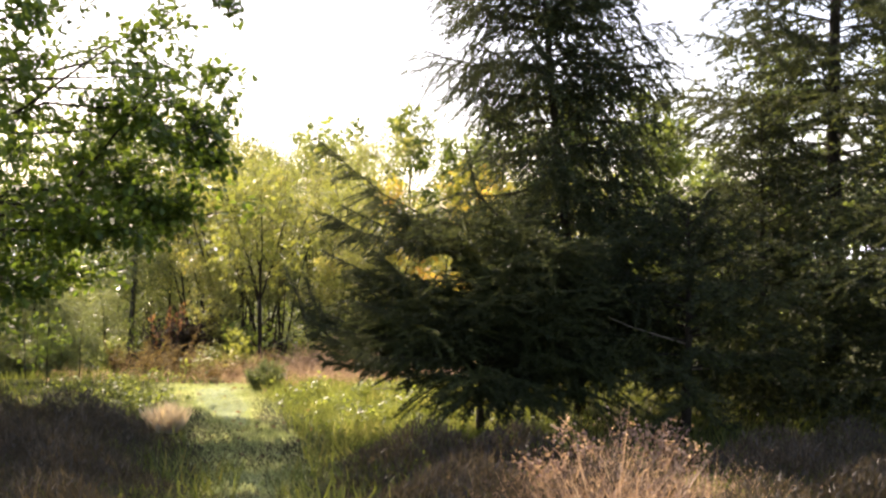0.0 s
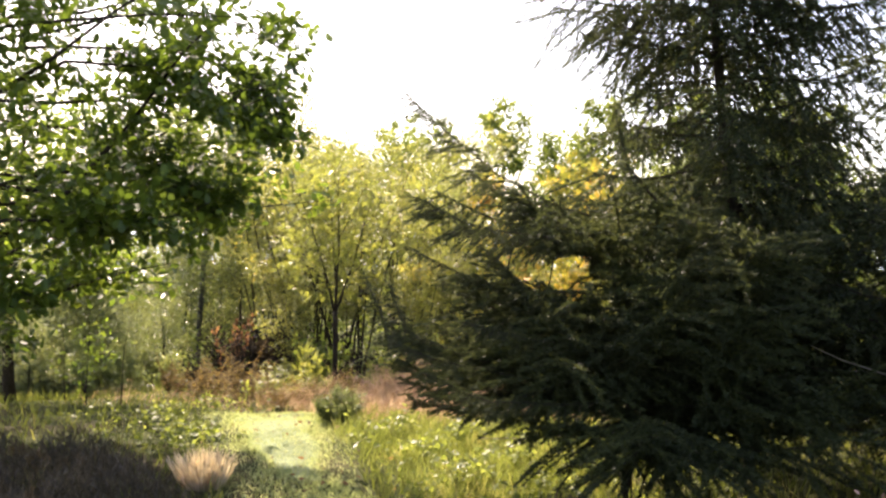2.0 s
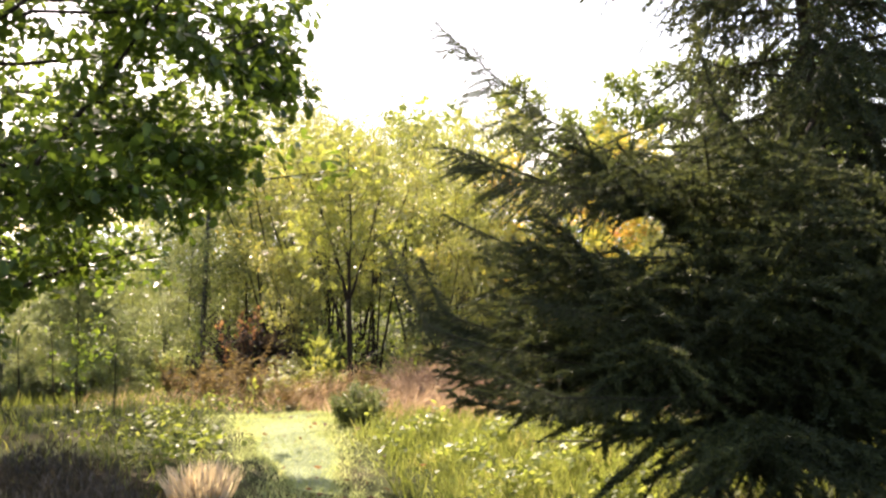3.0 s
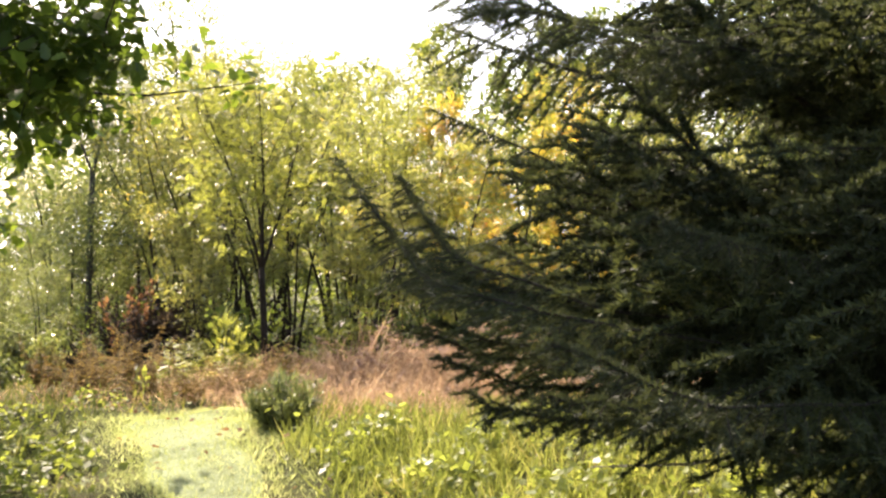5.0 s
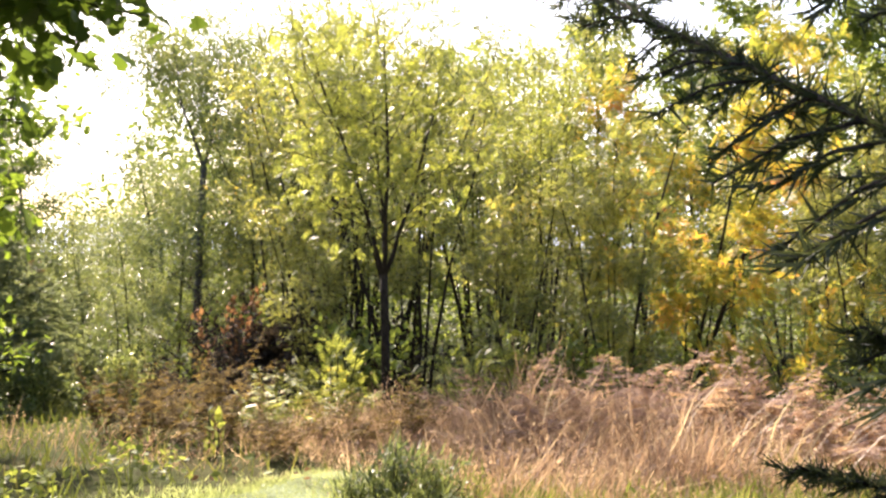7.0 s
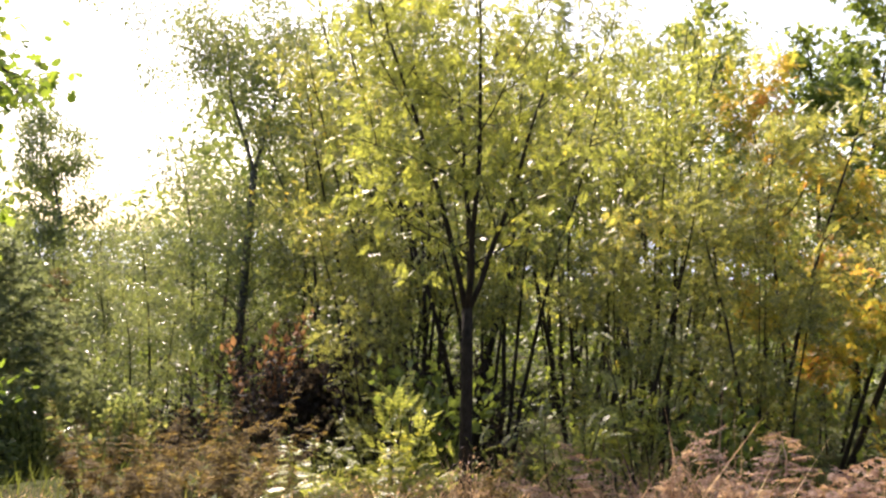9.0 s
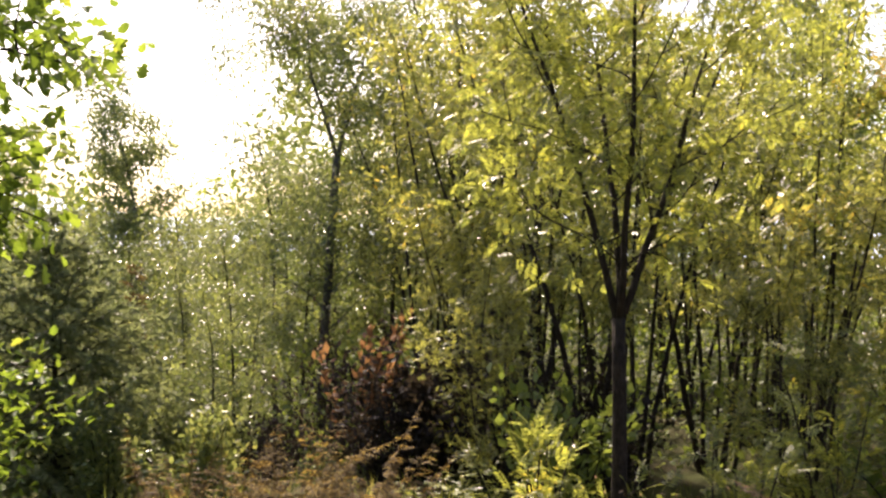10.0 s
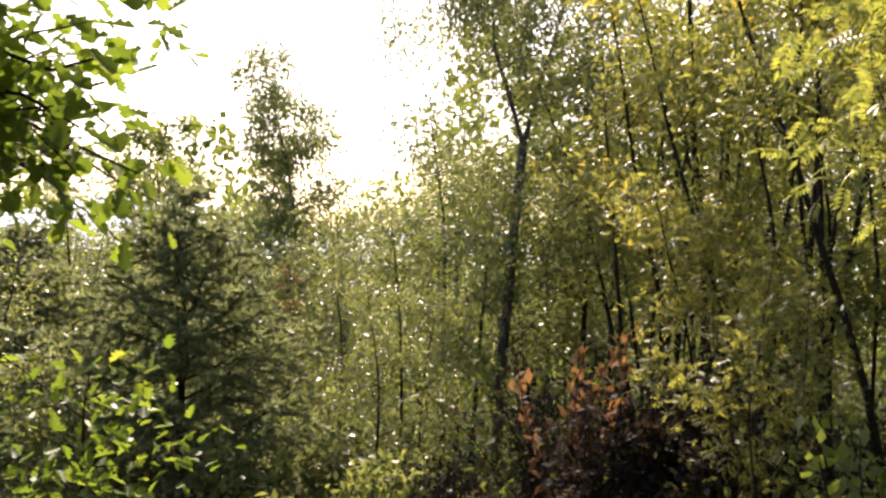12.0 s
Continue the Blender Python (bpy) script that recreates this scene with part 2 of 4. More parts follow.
LANCE = (np.array([(0, 0, 0), (0.4, 0.26, 0.07), (1, 0, 0.02), (0.4, -0.26, 0.07)], float), [np.array([(0, 1, 2), (0, 2, 3)])])
SLIM = (np.array([(0, 0, 0), (0.4, 0.12, 0.03), (1, 0, -0.06), (0.4, -0.12, 0.03)], float), [np.array([(0, 1, 2), (0, 2, 3)])])
THIN = (np.array([(0, 0.075, 0), (0, -0.075, 0), (1, 0, 0)], float), [np.array([(0, 1, 2)])])
BLADE = (np.array([(0, 0.035, 0), (0, -0.035, 0), (0.5, 0.028, 0.06), (0.5, -0.028, 0.06), (1, 0, -0.08)], float),
         [np.array([(0, 1, 3), (0, 3, 2), (2, 3, 4)])])


def pinnate(pairs=5, width=0.34):
    pts, tri = [], []

    def leaflet(base, way, size):
        side = np.array((-way[1], way[0], 0))
        k = len(pts)
        pts.extend([base, base + way * size * 0.5 + side * size * 0.2 + UP * 0.02, base + way * size - UP * 0.03, base + way * size * 0.5 - side * size * 0.2 + UP * 0.02])
        tri.extend([(k, k + 1, k + 2), (k, k + 2, k + 3)])

    for i in range(pairs):
        a = 0.25 + 0.65 * i / pairs
        size = width * (1 - 0.35 * abs(i / pairs - 0.4))
        for s in (-1, 1):
            leaflet(np.array((a, 0.0, -0.12 * a * a)), unit((0.55, s, -0.25)), size)
    leaflet(np.array((0.88, 0, -0.1)), unit((1, 0, -0.3)), width)
    k = len(pts)
    pts.extend([np.array((0, 0.012, 0)), np.array((0, -0.012, 0)), np.array((0.9, 0, -0.1))])
    tri.append((k, k + 1, k + 2))
    return np.array(pts), [np.array(tri)]


PINNATE = pinnate()


def scatter(shape, at, way, size, rng, roll=None, wide=1.0):
    """Copies of a leaf shape as points and polygons: at (n,3), way (n,3) along the leaf, size (n,)."""
    pts, polys = shape
    at, way = np.asarray(at, float), unit(way)
    n = len(at)
    side = unit(np.cross(way, UP) + 1e-4)
    nrm = np.cross(side, way)
    a = rng.uniform(-1, 1, n) * 0.9 if roll is None else np.asarray(roll) * np.ones(n)
    c, s = np.cos(a)[:, None], np.sin(a)[:, None]
    side, nrm = side * c + nrm * s, nrm * c - side * s
    size = np.asarray(size, float) * np.ones(n)
    local = pts[None] * size[:, None, None] * np.array((1, wide, 1))
    v = at[:, None] + local[:, :, :1] * way[:, None] + local[:, :, 1:2] * side[:, None] + local[:, :, 2:] * nrm[:, None]
    off = np.arange(n)[:, None, None] * len(pts)
    return v.reshape(-1, 3), [(p[None] + off).reshape(-1, p.shape[1]) for p in polys]


def joined(pieces):
    """Joins (points, polygons) pieces."""
    v, groups, k = [], {}, 0
    for pts, polys in pieces:
        v.append(pts)
        for p in polys:
            groups.setdefault(p.shape[1], []).append(p + k)
        k += len(pts)
    return np.concatenate(v), [np.concatenate(g) for g in groups.values()]


def tube(points, radii, sides=6):
    """A tapered round tube along points."""
    p = np.asarray(points, float)
    r = np.asarray(radii, float)
    d = unit(np.gradient(p, axis=0))
    ref = np.where(np.abs(d[:, 2:3]) > 0.9, np.array((1.0, 0, 0)), UP)
    s = unit(np.cross(d, ref))
    n = np.cross(s, d)
    a = np.arange(sides) / sides * 2 * math.pi
    ring = p[:, None] + r[:, None, None] * (np.cos(a)[None, :, None] * s[:, None] + np.sin(a)[None, :, None] * n[:, None])
    i, j = np.meshgrid(np.arange(len(p) - 1), np.arange(sides), indexing="ij")
    q = np.stack([i * sides + j, i * sides + (j + 1) % sides, (i + 1) * sides + (j + 1) % sides, (i + 1) * sides + j], -1).reshape(-1, 4)
    cap = np.arange(sides)[None, ::-1]
    return ring.reshape(-1, 3), [q, cap, cap[:, ::-1] + (len(p) - 1) * sides]


def bend(start, way, length, rng, lift=0.0, wander=0.12, steps=7):
    """A branch line from start: its direction drifts at random and turns up (lift > 0) or droops."""
    p, d = [np.asarray(start, float)], unit(way)
    for _ in range(steps):
        d = unit(d + rng.normal(0, wander, 3) + UP * lift / steps)
        p.append(p[-1] + d * length / steps)
    return np.array(p)


def along(line, t):
    """Points at fractions t of a line, and the direction there."""
    f = np.clip(np.asarray(t, float), 0, 0.999) * (len(line) - 1)
    i = f.astype(int)
    w = (f - i)[..., None]
    return line[i] * (1 - w) + line[i + 1] * w, unit(line[i + 1] - line[i])


def broadleaf(name, at, label, category, height, spread, leaf, leaf_mat, bark, seed, leaves=3000, leaf_size=0.07, trunk_r=0.04, clear=0.25,
              limbs=9, stems=1, leaders=(), fork=0.0, droop=0.0, group="", low_reach=0.65, tuft=0.13, wide=1.0, keep=None, leaf_keep=None, trunk_limbs=0.0, limb_lift=0.5, top=0.35, rise=(0.35, 0.9), boughs=()):
    """A broad-leaved tree: trunk (or several stems), limbs that branch, and a crown of single leaves on the twigs."""
    rng = np.random.default_rng(seed)
    tree = thing(name, at, label, category, group)
    axes = []
    if leaders:
        trunk = bend((0, 0, -0.15), (0, 0, 1), fork + 0.15, rng, 0, 0.018, 5)
        part("trunk", smooth_shade(mesh_of("trunk", *tube(trunk, np.linspace(trunk_r * 1.25, trunk_r, 6), 9), bark)), tree)
        if trunk_limbs:
            axes.append((trunk, trunk_r, trunk_limbs))
        for dx, dy, ln in leaders:
            axes.append((bend(trunk[-1] - UP * 0.04, (dx, dy, 1), ln, rng, 0.25, 0.07, 9), trunk_r * 0.6, 0.12))
    else:
        for k in range(stems):
            a = k * 2.4 + rng.uniform(0, 1)
            lean = 0.0 if stems == 1 else rng.uniform(0.05, 0.28)
            base = (0, 0, -0.15) if stems == 1 else (0.16 * math.cos(a), 0.16 * math.sin(a), -0.15)
            h = height * (1 if k == 0 else rng.uniform(0.7, 1.0))
            axes.append((bend(base, (lean * math.cos(a), lean * math.sin(a), 1), h, rng, 0.05, 0.05, 10), trunk_r * (1 if k == 0 else rng.uniform(0.5, 0.9)), clear))
    twigs = []
    for k, (axis, r, low) in enumerate(axes):
        rr = r * (1 - 0.85 * np.linspace(0, 1, len(axis)) ** 1.2)
        pieces = [] if trunk_limbs and k == 0 else [tube(axis, rr, 7)]
        length = np.linalg.norm(axis[-1] - axis[0])
        count = limbs if len(axes) == 1 else max(3, int(limbs * 1.8 / len(axes)))
        limb_pieces = []
        for i in range(count):
            t = low + (0.96 - low) * (i + rng.uniform(0.1, 0.9)) / count
            p0, d0 = along(axis, t)
            a = i * 2.4 + k + rng.uniform(-0.5, 0.5)
            u = (t - low) / (1 - low)
            reach = spread * float(np.interp(u, (0, 0.3, 0.7, 1), (low_reach, 1, 0.8, top))) * rng.uniform(0.75, 1.1)
            if len(axes) > 1:
                reach *= 0.75 if trunk_limbs else 0.62
            way = np.array((math.cos(a), math.sin(a), rng.uniform(*rise)))
            limb = bend(p0, way, reach, rng, limb_lift - droop, 0.13, 6)
            if keep is not None:
                ok = keep(limb + np.asarray(at, float))
                if not ok.all():
                    cut = int(np.argmin(ok))
                    if cut < 3:
                        continue
                    limb = np.array([along(limb[:cut], u)[0] for u in np.linspace(0, 1, 7)])
            lp = [tube(limb, np.linspace(max(0.005, r * (1 - 0.8 * t) * 0.33), 0.003, 7), 5)]
            twigs.append(limb[2:])
            for j in range(4 if reach > 0.6 else 3):
                tt = rng.uniform(0.25, 0.95)
                q0, qd = along(limb, tt)
                tw = bend(q0, unit(qd + rng.normal(0, 0.6, 3)), reach * rng.uniform(0.25, 0.5), rng, 0.15 - droop * 1.5, 0.15, 4)
                if keep is not None and not keep(tw + np.asarray(at, float)).all():
                    continue
                lp.append(tube(tw, np.linspace(0.004, 0.0018, 5), 3))
                twigs.append(tw)
            limb_pieces.append(joined(lp))
        for pts in boughs:
            pts = np.asarray(pts, float) - np.asarray(at, float)
            limb = np.array([along(pts, u)[0] for u in np.linspace(0, 1, 9)])
            limb[1:-1] = (limb[:-2] + 2 * limb[1:-1] + limb[2:]) / 4 + rng.normal(0, 0.04, (7, 3))
            lp = [tube(limb, np.linspace(0.024, 0.004, 9), 6)]
            twigs.extend([limb[2:], limb[5:]])
            for j in range(12):
                q0, qd = along(limb, rng.uniform(0.2, 1.0))
                tw = bend(q0, unit(qd + rng.normal(0, 0.7, 3)), rng.uniform(0.3, 0.65), rng, 0.0, 0.15, 4)
                if keep is None or keep(tw + np.asarray(at, float)).all():
                    lp.append(tube(tw, np.linspace(0.006, 0.002, 5), 4))
                    twigs.append(tw)
            limb_pieces.append(joined(lp))
        stem_name = "limb" if leaders else ("trunk" if stems == 1 else "stem")
        stem = part(stem_name, smooth_shade(mesh_of(stem_name, *joined(pieces), bark)), tree) if pieces else tree.children[0]
        for lp in limb_pieces:
            part("limb" if stem_name != "limb" else "branch", smooth_shade(mesh_of("limb", *lp, bark)), tree if stem_name == "trunk" else stem)
        twigs.append(axis[-4:])
    weights = np.array([np.linalg.norm(t[-1] - t[0]) + 0.05 for t in twigs])
    pick = rng.choice(len(twigs), leaves, p=weights / weights.sum())
    at_l, way_l = np.empty((leaves, 3)), np.empty((leaves, 3))
    for i, tw in enumerate(twigs):
        m = pick == i
        if m.any():
            at_l[m], way_l[m] = along(tw, rng.uniform(0.05, 1, m.sum()))
    at_l += rng.normal(0, tuft, (leaves, 3)) * np.array((1, 1, 0.8))
    way_l = unit(way_l * 0.5 + rng.normal(0, 0.6, (leaves, 3)) - UP * (0.25 + droop))
    if keep is not None:
        m = (leaf_keep or keep)(at_l + np.asarray(at, float))
        at_l, way_l = at_l[m], way_l[m]
    size = leaf_size * rng.uniform(0.6, 1.25, len(at_l))
    part("crown", mesh_of("crown", *scatter(leaf, at_l, way_l, size, rng, wide=wide), leaf_mat), tree)
    return tree


def needled(line, rng, reach, per_m=120, needle=0.03, twig_gap=0.06, sag=0.35, wood=True, start=0.12, core=0.9, taper=0.0, wide=1.7, fine=False):
    """The twigs of a conifer branch along line: flat to both sides and hanging, set with needles; fine ones fork once more.
    Returns needles and wood."""
    length = np.linalg.norm(np.diff(line, axis=0), axis=1).sum()
    n = max(4, int(length * (1 - start) / twig_gap))
    t = start + (1 - start) * (np.arange(n) + rng.uniform(0, 1, n)) / n
    p0, d0 = along(line, t)
    side = unit(np.cross(d0, UP) + 1e-4) * np.where(np.arange(n) % 2, 1, -1)[:, None]
    ln = reach * (0.3 + 0.7 * np.sin(math.pi * np.clip(1.08 - t, 0, 1) ** 0.8)) * rng.uniform(0.6, 1.15, n) * (1 - taper * t)
    way = unit(side * rng.uniform(0.5, 1.0, (n, 1)) + d0 * 0.75 + rng.normal(0, 0.16, (n, 3)) - UP * sag * rng.uniform(0.2, 1.2, (n, 1)))
    tip = p0 + way * ln[:, None] - UP * (sag * 0.35 * ln[:, None])
    starts, tips, lens, ways = [p0], [tip], [ln], [way]
    if fine:
        k = np.repeat(np.arange(n), np.maximum(1, (ln / 0.06).astype(int)))
        f = rng.uniform(0.15, 0.85, len(k))
        q0 = p0[k] * (1 - f)[:, None] + tip[k] * f[:, None] + (f * (1 - f))[:, None] * UP * 0.12 * ln[k][:, None]
        out = unit(np.cross(way[k], UP) + 1e-4) * rng.choice((-1.0, 1.0), len(k))[:, None]
        w2 = unit(way[k] * 0.8 + out * rng.uniform(0.4, 0.9, (len(k), 1)) + rng.normal(0, 0.2, (len(k), 3)) - UP * sag * rng.uniform(0, 0.8, (len(k), 1)))
        l2 = ln[k] * (1 - f) * rng.uniform(0.45, 0.85, len(k)) + 0.02
        starts, tips, lens, ways = [p0, q0], [tip, q0 + w2 * l2[:, None]], [ln, l2], [way, w2]
    a, b, ll, ww = np.concatenate(starts), np.concatenate(tips), np.concatenate(lens), np.concatenate(ways)
    idx = np.repeat(np.arange(len(a)), np.maximum(4, (ll * per_m).astype(int)))
    s = rng.uniform(0, 1, len(idx))
    bow = (s * (1 - s))[:, None] * UP * 0.12 * ll[idx][:, None]
    at_n = a[idx] * (1 - s)[:, None] + b[idx] * s[:, None] + bow
    way_n = unit(ww[idx] * 0.8 + rng.normal(0, 0.5, (len(idx), 3)))
    m = int(length * per_m * core)
    p2, d2 = along(line, rng.uniform(start, 1, m))
    at_n = np.concatenate([at_n, p2])
    way_n = np.concatenate([way_n, unit(d2 * (0.35 if fine else 0.7) + rng.normal(0, 0.58, (m, 3)))])
    leaves = scatter(THIN, at_n, way_n, needle * rng.uniform(0.7, 1.3, len(at_n)), rng, roll=rng.uniform(-1.5, 1.5, len(at_n)), wide=wide)
    twig = []
    if wood:
        for u, v in zip(p0[::1 if fine else 3], tip[::1 if fine else 3]):
            twig.append(tube(np.array([u, (u + v) / 2 + UP * 0.01, v]), (0.0022, 0.0018, 0.001) if fine else (0.004, 0.003, 0.0015), 3))
    return leaves, twig


def conifer(name, at, label, height, spread, needle_mat, bark, seed, whorls=14, per_whorl=6, trunk_r=0.11, low=0.3, per_m=110, needle=0.032, twig_gap=0.07,
            droop=0.25, tip_lift=0.45, extra=(), power=0.8, dead=10, keep=None, gap=None, drop=None, thin=None, sag=0.5, group="", category="spruce tree", lean=(0, 0)):
    """A conifer: straight trunk, whorls of drooping branches with upturned tips, hanging twigs and needles; extra: branch lines of their own."""
    rng = np.random.default_rng(seed)
    tree = thing(name, at, label, category, group)
    h = np.linspace(-0.15, height, 12)
    trunk = np.stack([lean[0] * h / height + 0.02 * np.sin(h * 1.3), lean[1] * h / height + 0.02 * np.cos(h), h], -1)
    part("trunk", smooth_shade(mesh_of("trunk", *tube(trunk, trunk_r * (1 - 0.93 * np.linspace(0, 1, 12)), 9), bark)), tree)
    lines = []
    for w in range(whorls):
        f = (w + rng.uniform(0, 0.6)) / whorls
        z = low + (height - low) * f
        p0, _ = along(trunk, (z + 0.15) / (height + 0.15))
        reach = spread * max(0.05, 1 - f) ** power
        for b in range(per_whorl):
            a = (b + rng.uniform(-0.35, 0.35)) / per_whorl * 2 * math.pi + w * 0.9
            p0, _ = along(trunk, (z + rng.uniform(-0.5, 0.5) * (height - low) / whorls + 0.15) / (height + 0.15))
            ln = reach * rng.uniform(0.7, 1.12)
            d = np.array((math.cos(a), math.sin(a), 0.25 - droop * (1 - f) + 0.5 * f))
            steps, p, dd = 8, [p0], unit(d)
            for s in range(steps):
                dd = unit(dd + UP * (-droop * 0.5 if s < 4 else tip_lift * 0.4) / 2 + rng.normal(0, 0.05, 3))
                p.append(p[-1] + dd * ln / steps)
            end = np.array(p[-1]) + np.asarray(at, float)
            if (drop is not None and drop(end)) or (thin is not None and thin[0] < end[2] < thin[1] and end[0] < 0.45 and rng.random() < thin[2]):
                continue
            lines.append((np.array(p), 0.3 * ln + 0.09))
    for pts in extra:
        pts = np.asarray(pts, float) - np.asarray(at, float)
        pts[0], _ = along(trunk, (pts[0][2] + 0.15) / (height + 0.15))
        fine = np.array([along(pts, u)[0] for u in np.linspace(0, 1, 12)])
        fine[1:-1] = (fine[:-2] + 2 * fine[1:-1] + fine[2:]) / 4 + rng.normal(0, 0.01, (10, 3))
        lines.append((fine, 0.3))
    needles, twigs = [], []
    for k, (line, reach) in enumerate(lines):
        if gap is not None and k < len(lines) - len(extra) and not gap(line + np.asarray(at, float)).all():
            continue
        if keep is not None and k < len(lines) - len(extra):
            ok = keep(line + np.asarray(at, float))
            if not ok.all():
                cut = int(np.argmin(ok))
                if cut < 4:
                    continue
                line = line[:cut]
        away = way_gap((line + np.asarray(at, float))[:, :2]).min()
        near, middle = away < 0.9, away < 2.3
        high = line[-1][2] + at[2] > 1.7
        if near:
            leaves, twig = needled(line, rng, reach * (1.35 if high else 1), per_m * 3.7, needle * 0.5, twig_gap * 0.85, sag=0.6 * sag, core=1.8, taper=0.3 if high else 0.72, wide=0.8, fine=True)
        elif middle:
            leaves, twig = needled(line, rng, reach * 1.1, per_m * 3.2, needle * 0.64, twig_gap, sag=0.95 * sag, core=1.4, wide=1.6)
        else:
            leaves, twig = needled(line, rng, reach, per_m, needle, twig_gap, sag=sag, wide=2.0)
        if gap is not None:
            first = leaves[0].reshape(-1, 3, 3)
            first = first[gap(first[:, 0] + np.asarray(at, float))]
            leaves = first.reshape(-1, 3), [np.arange(len(first) * 3).reshape(-1, 3)]
            twig = [w for w in twig if gap(w[0] + np.asarray(at, float)).all()]
        needles.append(leaves)
        r0 = (0.004 if near else 0.006) + (0.0014 if near else 0.005) * np.linalg.norm(line[-1] - line[0])
        twigs.extend(twig)
        part("branch", smooth_shade(mesh_of("branch", *tube(line, np.linspace(r0, 0.0025 if near else 0.004, len(line)), 6), bark)), tree)
    for k in range(dead):
        z = rng.uniform(0.5, min(height * 0.5, 3.5))
        p0, _ = along(trunk, (z + 0.15) / (height + 0.15))
        a = rng.uniform(0, 6.28)
        line = bend(p0, (math.cos(a), math.sin(a), rng.uniform(-0.2, 0.3)), spread * rng.uniform(0.4, 0.75), rng, -0.1, 0.1, 6)
        if keep is not None and not keep(line + np.asarray(at, float)).all():
            continue
        part("dead_branch", mesh_of("dead_branch", *tube(line, np.linspace(0.012, 0.003, 7), 5), DEAD_WOOD), tree, "bare grey dead branch")
    tagged(part("brushwood", mesh_of("brushwood", *joined(twigs), bark), tree), kind="stuff")
    tagged(part("needles", mesh_of("needles", *joined(needles), needle_mat), tree), kind="stuff")
    return tree


# the way that is walked, for keeping growth clear of it
WAY = np.array([(0.0, -1.0), (-0.14, 1.4), (-0.54, 3.3), (-1.05, 6.0), (-1.36, 7.9), (-1.6, 9.6), (-1.94, 11.0), (-2.4, 12.4), (-3.0, 13.5), (-3.75, 14.9)])


def way_gap(xy):
    """Distance in plan from the walked way."""
    xy = np.asarray(xy, float)
    best = np.full(len(xy), 1e9)
    for a, b in zip(WAY[:-1], WAY[1:]):
        t = np.clip(((xy - a) @ (b - a)) / ((b - a) @ (b - a)), 0, 1)
        best = np.minimum(best, np.linalg.norm(xy - a - t[:, None] * (b - a), axis=1))
    return best


def off_way(p):
    return (way_gap(p[:, :2]) > 0.45) | (p[:, 2] < 0.25)


def oak_room(p):
    """Where oak leaves hang: clear of the way and higher towards it."""
    clear = (way_gap(p[:, :2]) > 0.5) | ((p[:, 2] > 1.8) & (p[:, 0] < -2.2))
    return clear & (p[:, 2] > 1.5 + 0.55 * (p[:, 0] + 3.2)) & (p[:, 1] < 14.4) & (p[:, 0] < -2.3)


def oak_leaf_room(p):
    """Leaves stand in loose tufts, thinner towards the top and the outer edge."""
    tuft = np.sin(4.6 * p[:, 0] + 2.4 * p[:, 2] + 0.8) * np.sin(2.2 * p[:, 1] - 4.6 * p[:, 2]) + 0.5 * np.sin(9.0 * p[:, 2] + 4.0 * p[:, 0]) * np.sin(8.0 * p[:, 1] + 2.0)
    chance = np.modf(np.abs(np.sin(p @ np.array((127.1, 311.7, 74.7)))) * 43758.5)[0]
    edge = smooth(p[:, 0], -3.3, -2.5) * 0.75
    high = smooth(p[:, 2], 2.5, 3.4) * 0.62
    return oak_room(p) & (chance < 1.14 + 0.95 * tuft - np.maximum(edge, high))


def edge_room(p):
    """The same for the second oak, whose lowest leaves hang at chest height."""
    return (p[:, 0] < -5.8 - 0.3 * (p[:, 1] - 17.4) + 0.55 * smooth(p[:, 2], 1.6, 1.8)) & (way_gap(p[:, :2]) > 2.3) & (p[:, 2] > 0.95 - 0.5 * smooth(-p[:, 0], 6.6, 7.2))


def blob_points(rng, n, centres, radius):
    """Points in plan, gathered round the given centres (x, y)."""
    c = np.asarray(centres, float)
    k = rng.integers(0, len(c), n)
    return c[k] + rng.normal(0, 1, (n, 2)) * radius


def stuff(name, pieces, material, label, category):
    ob = new(name, mesh_of(name, *pieces, material))
    return tagged(ob, label=label, category=category, kind="stuff")


def blades(xy, height, rng, spread=0.35, shape=BLADE, wide=1.0, lean=(0, 0), lift=0.0):
    at = np.column_stack([xy, ground_z(xy[:, 0], xy[:, 1]) - 0.01 + lift])
    way = np.column_stack([rng.normal(lean[0], spread, len(xy)), rng.normal(lean[1], spread, len(xy)), np.ones(len(xy))])
    return scatter(shape, at, way, height, rng, roll=rng.uniform(-3.1, 3.1, len(xy)), wide=wide)


# ---- the ground and the distance ----
def build_ground():
    near = np.linspace(-14, 14, 141)
    far = 14 * (1.13 ** np.arange(1, 42))
    xs = np.concatenate([-far[::-1], near, far])
    ys = xs + 14
    X, Y = np.meshgrid(xs, ys, indexing="ij")
    Z = ground_z(X, Y)
    n = len(xs)
    i, j = np.meshgrid(np.arange(n - 1), np.arange(n - 1), indexing="ij")
    q = np.stack([i * n + j, (i + 1) * n + j, (i + 1) * n + j + 1, i * n + j + 1], -1).reshape(-1, 4)
    ob = new("ground", smooth_shade(mesh_of("ground", np.stack([X, Y, Z], -1).reshape(-1, 3), [q], SOIL)))
    tagged(ob, "uneven woodland ground of soil, moss and short grass", "ground", kind="structure")


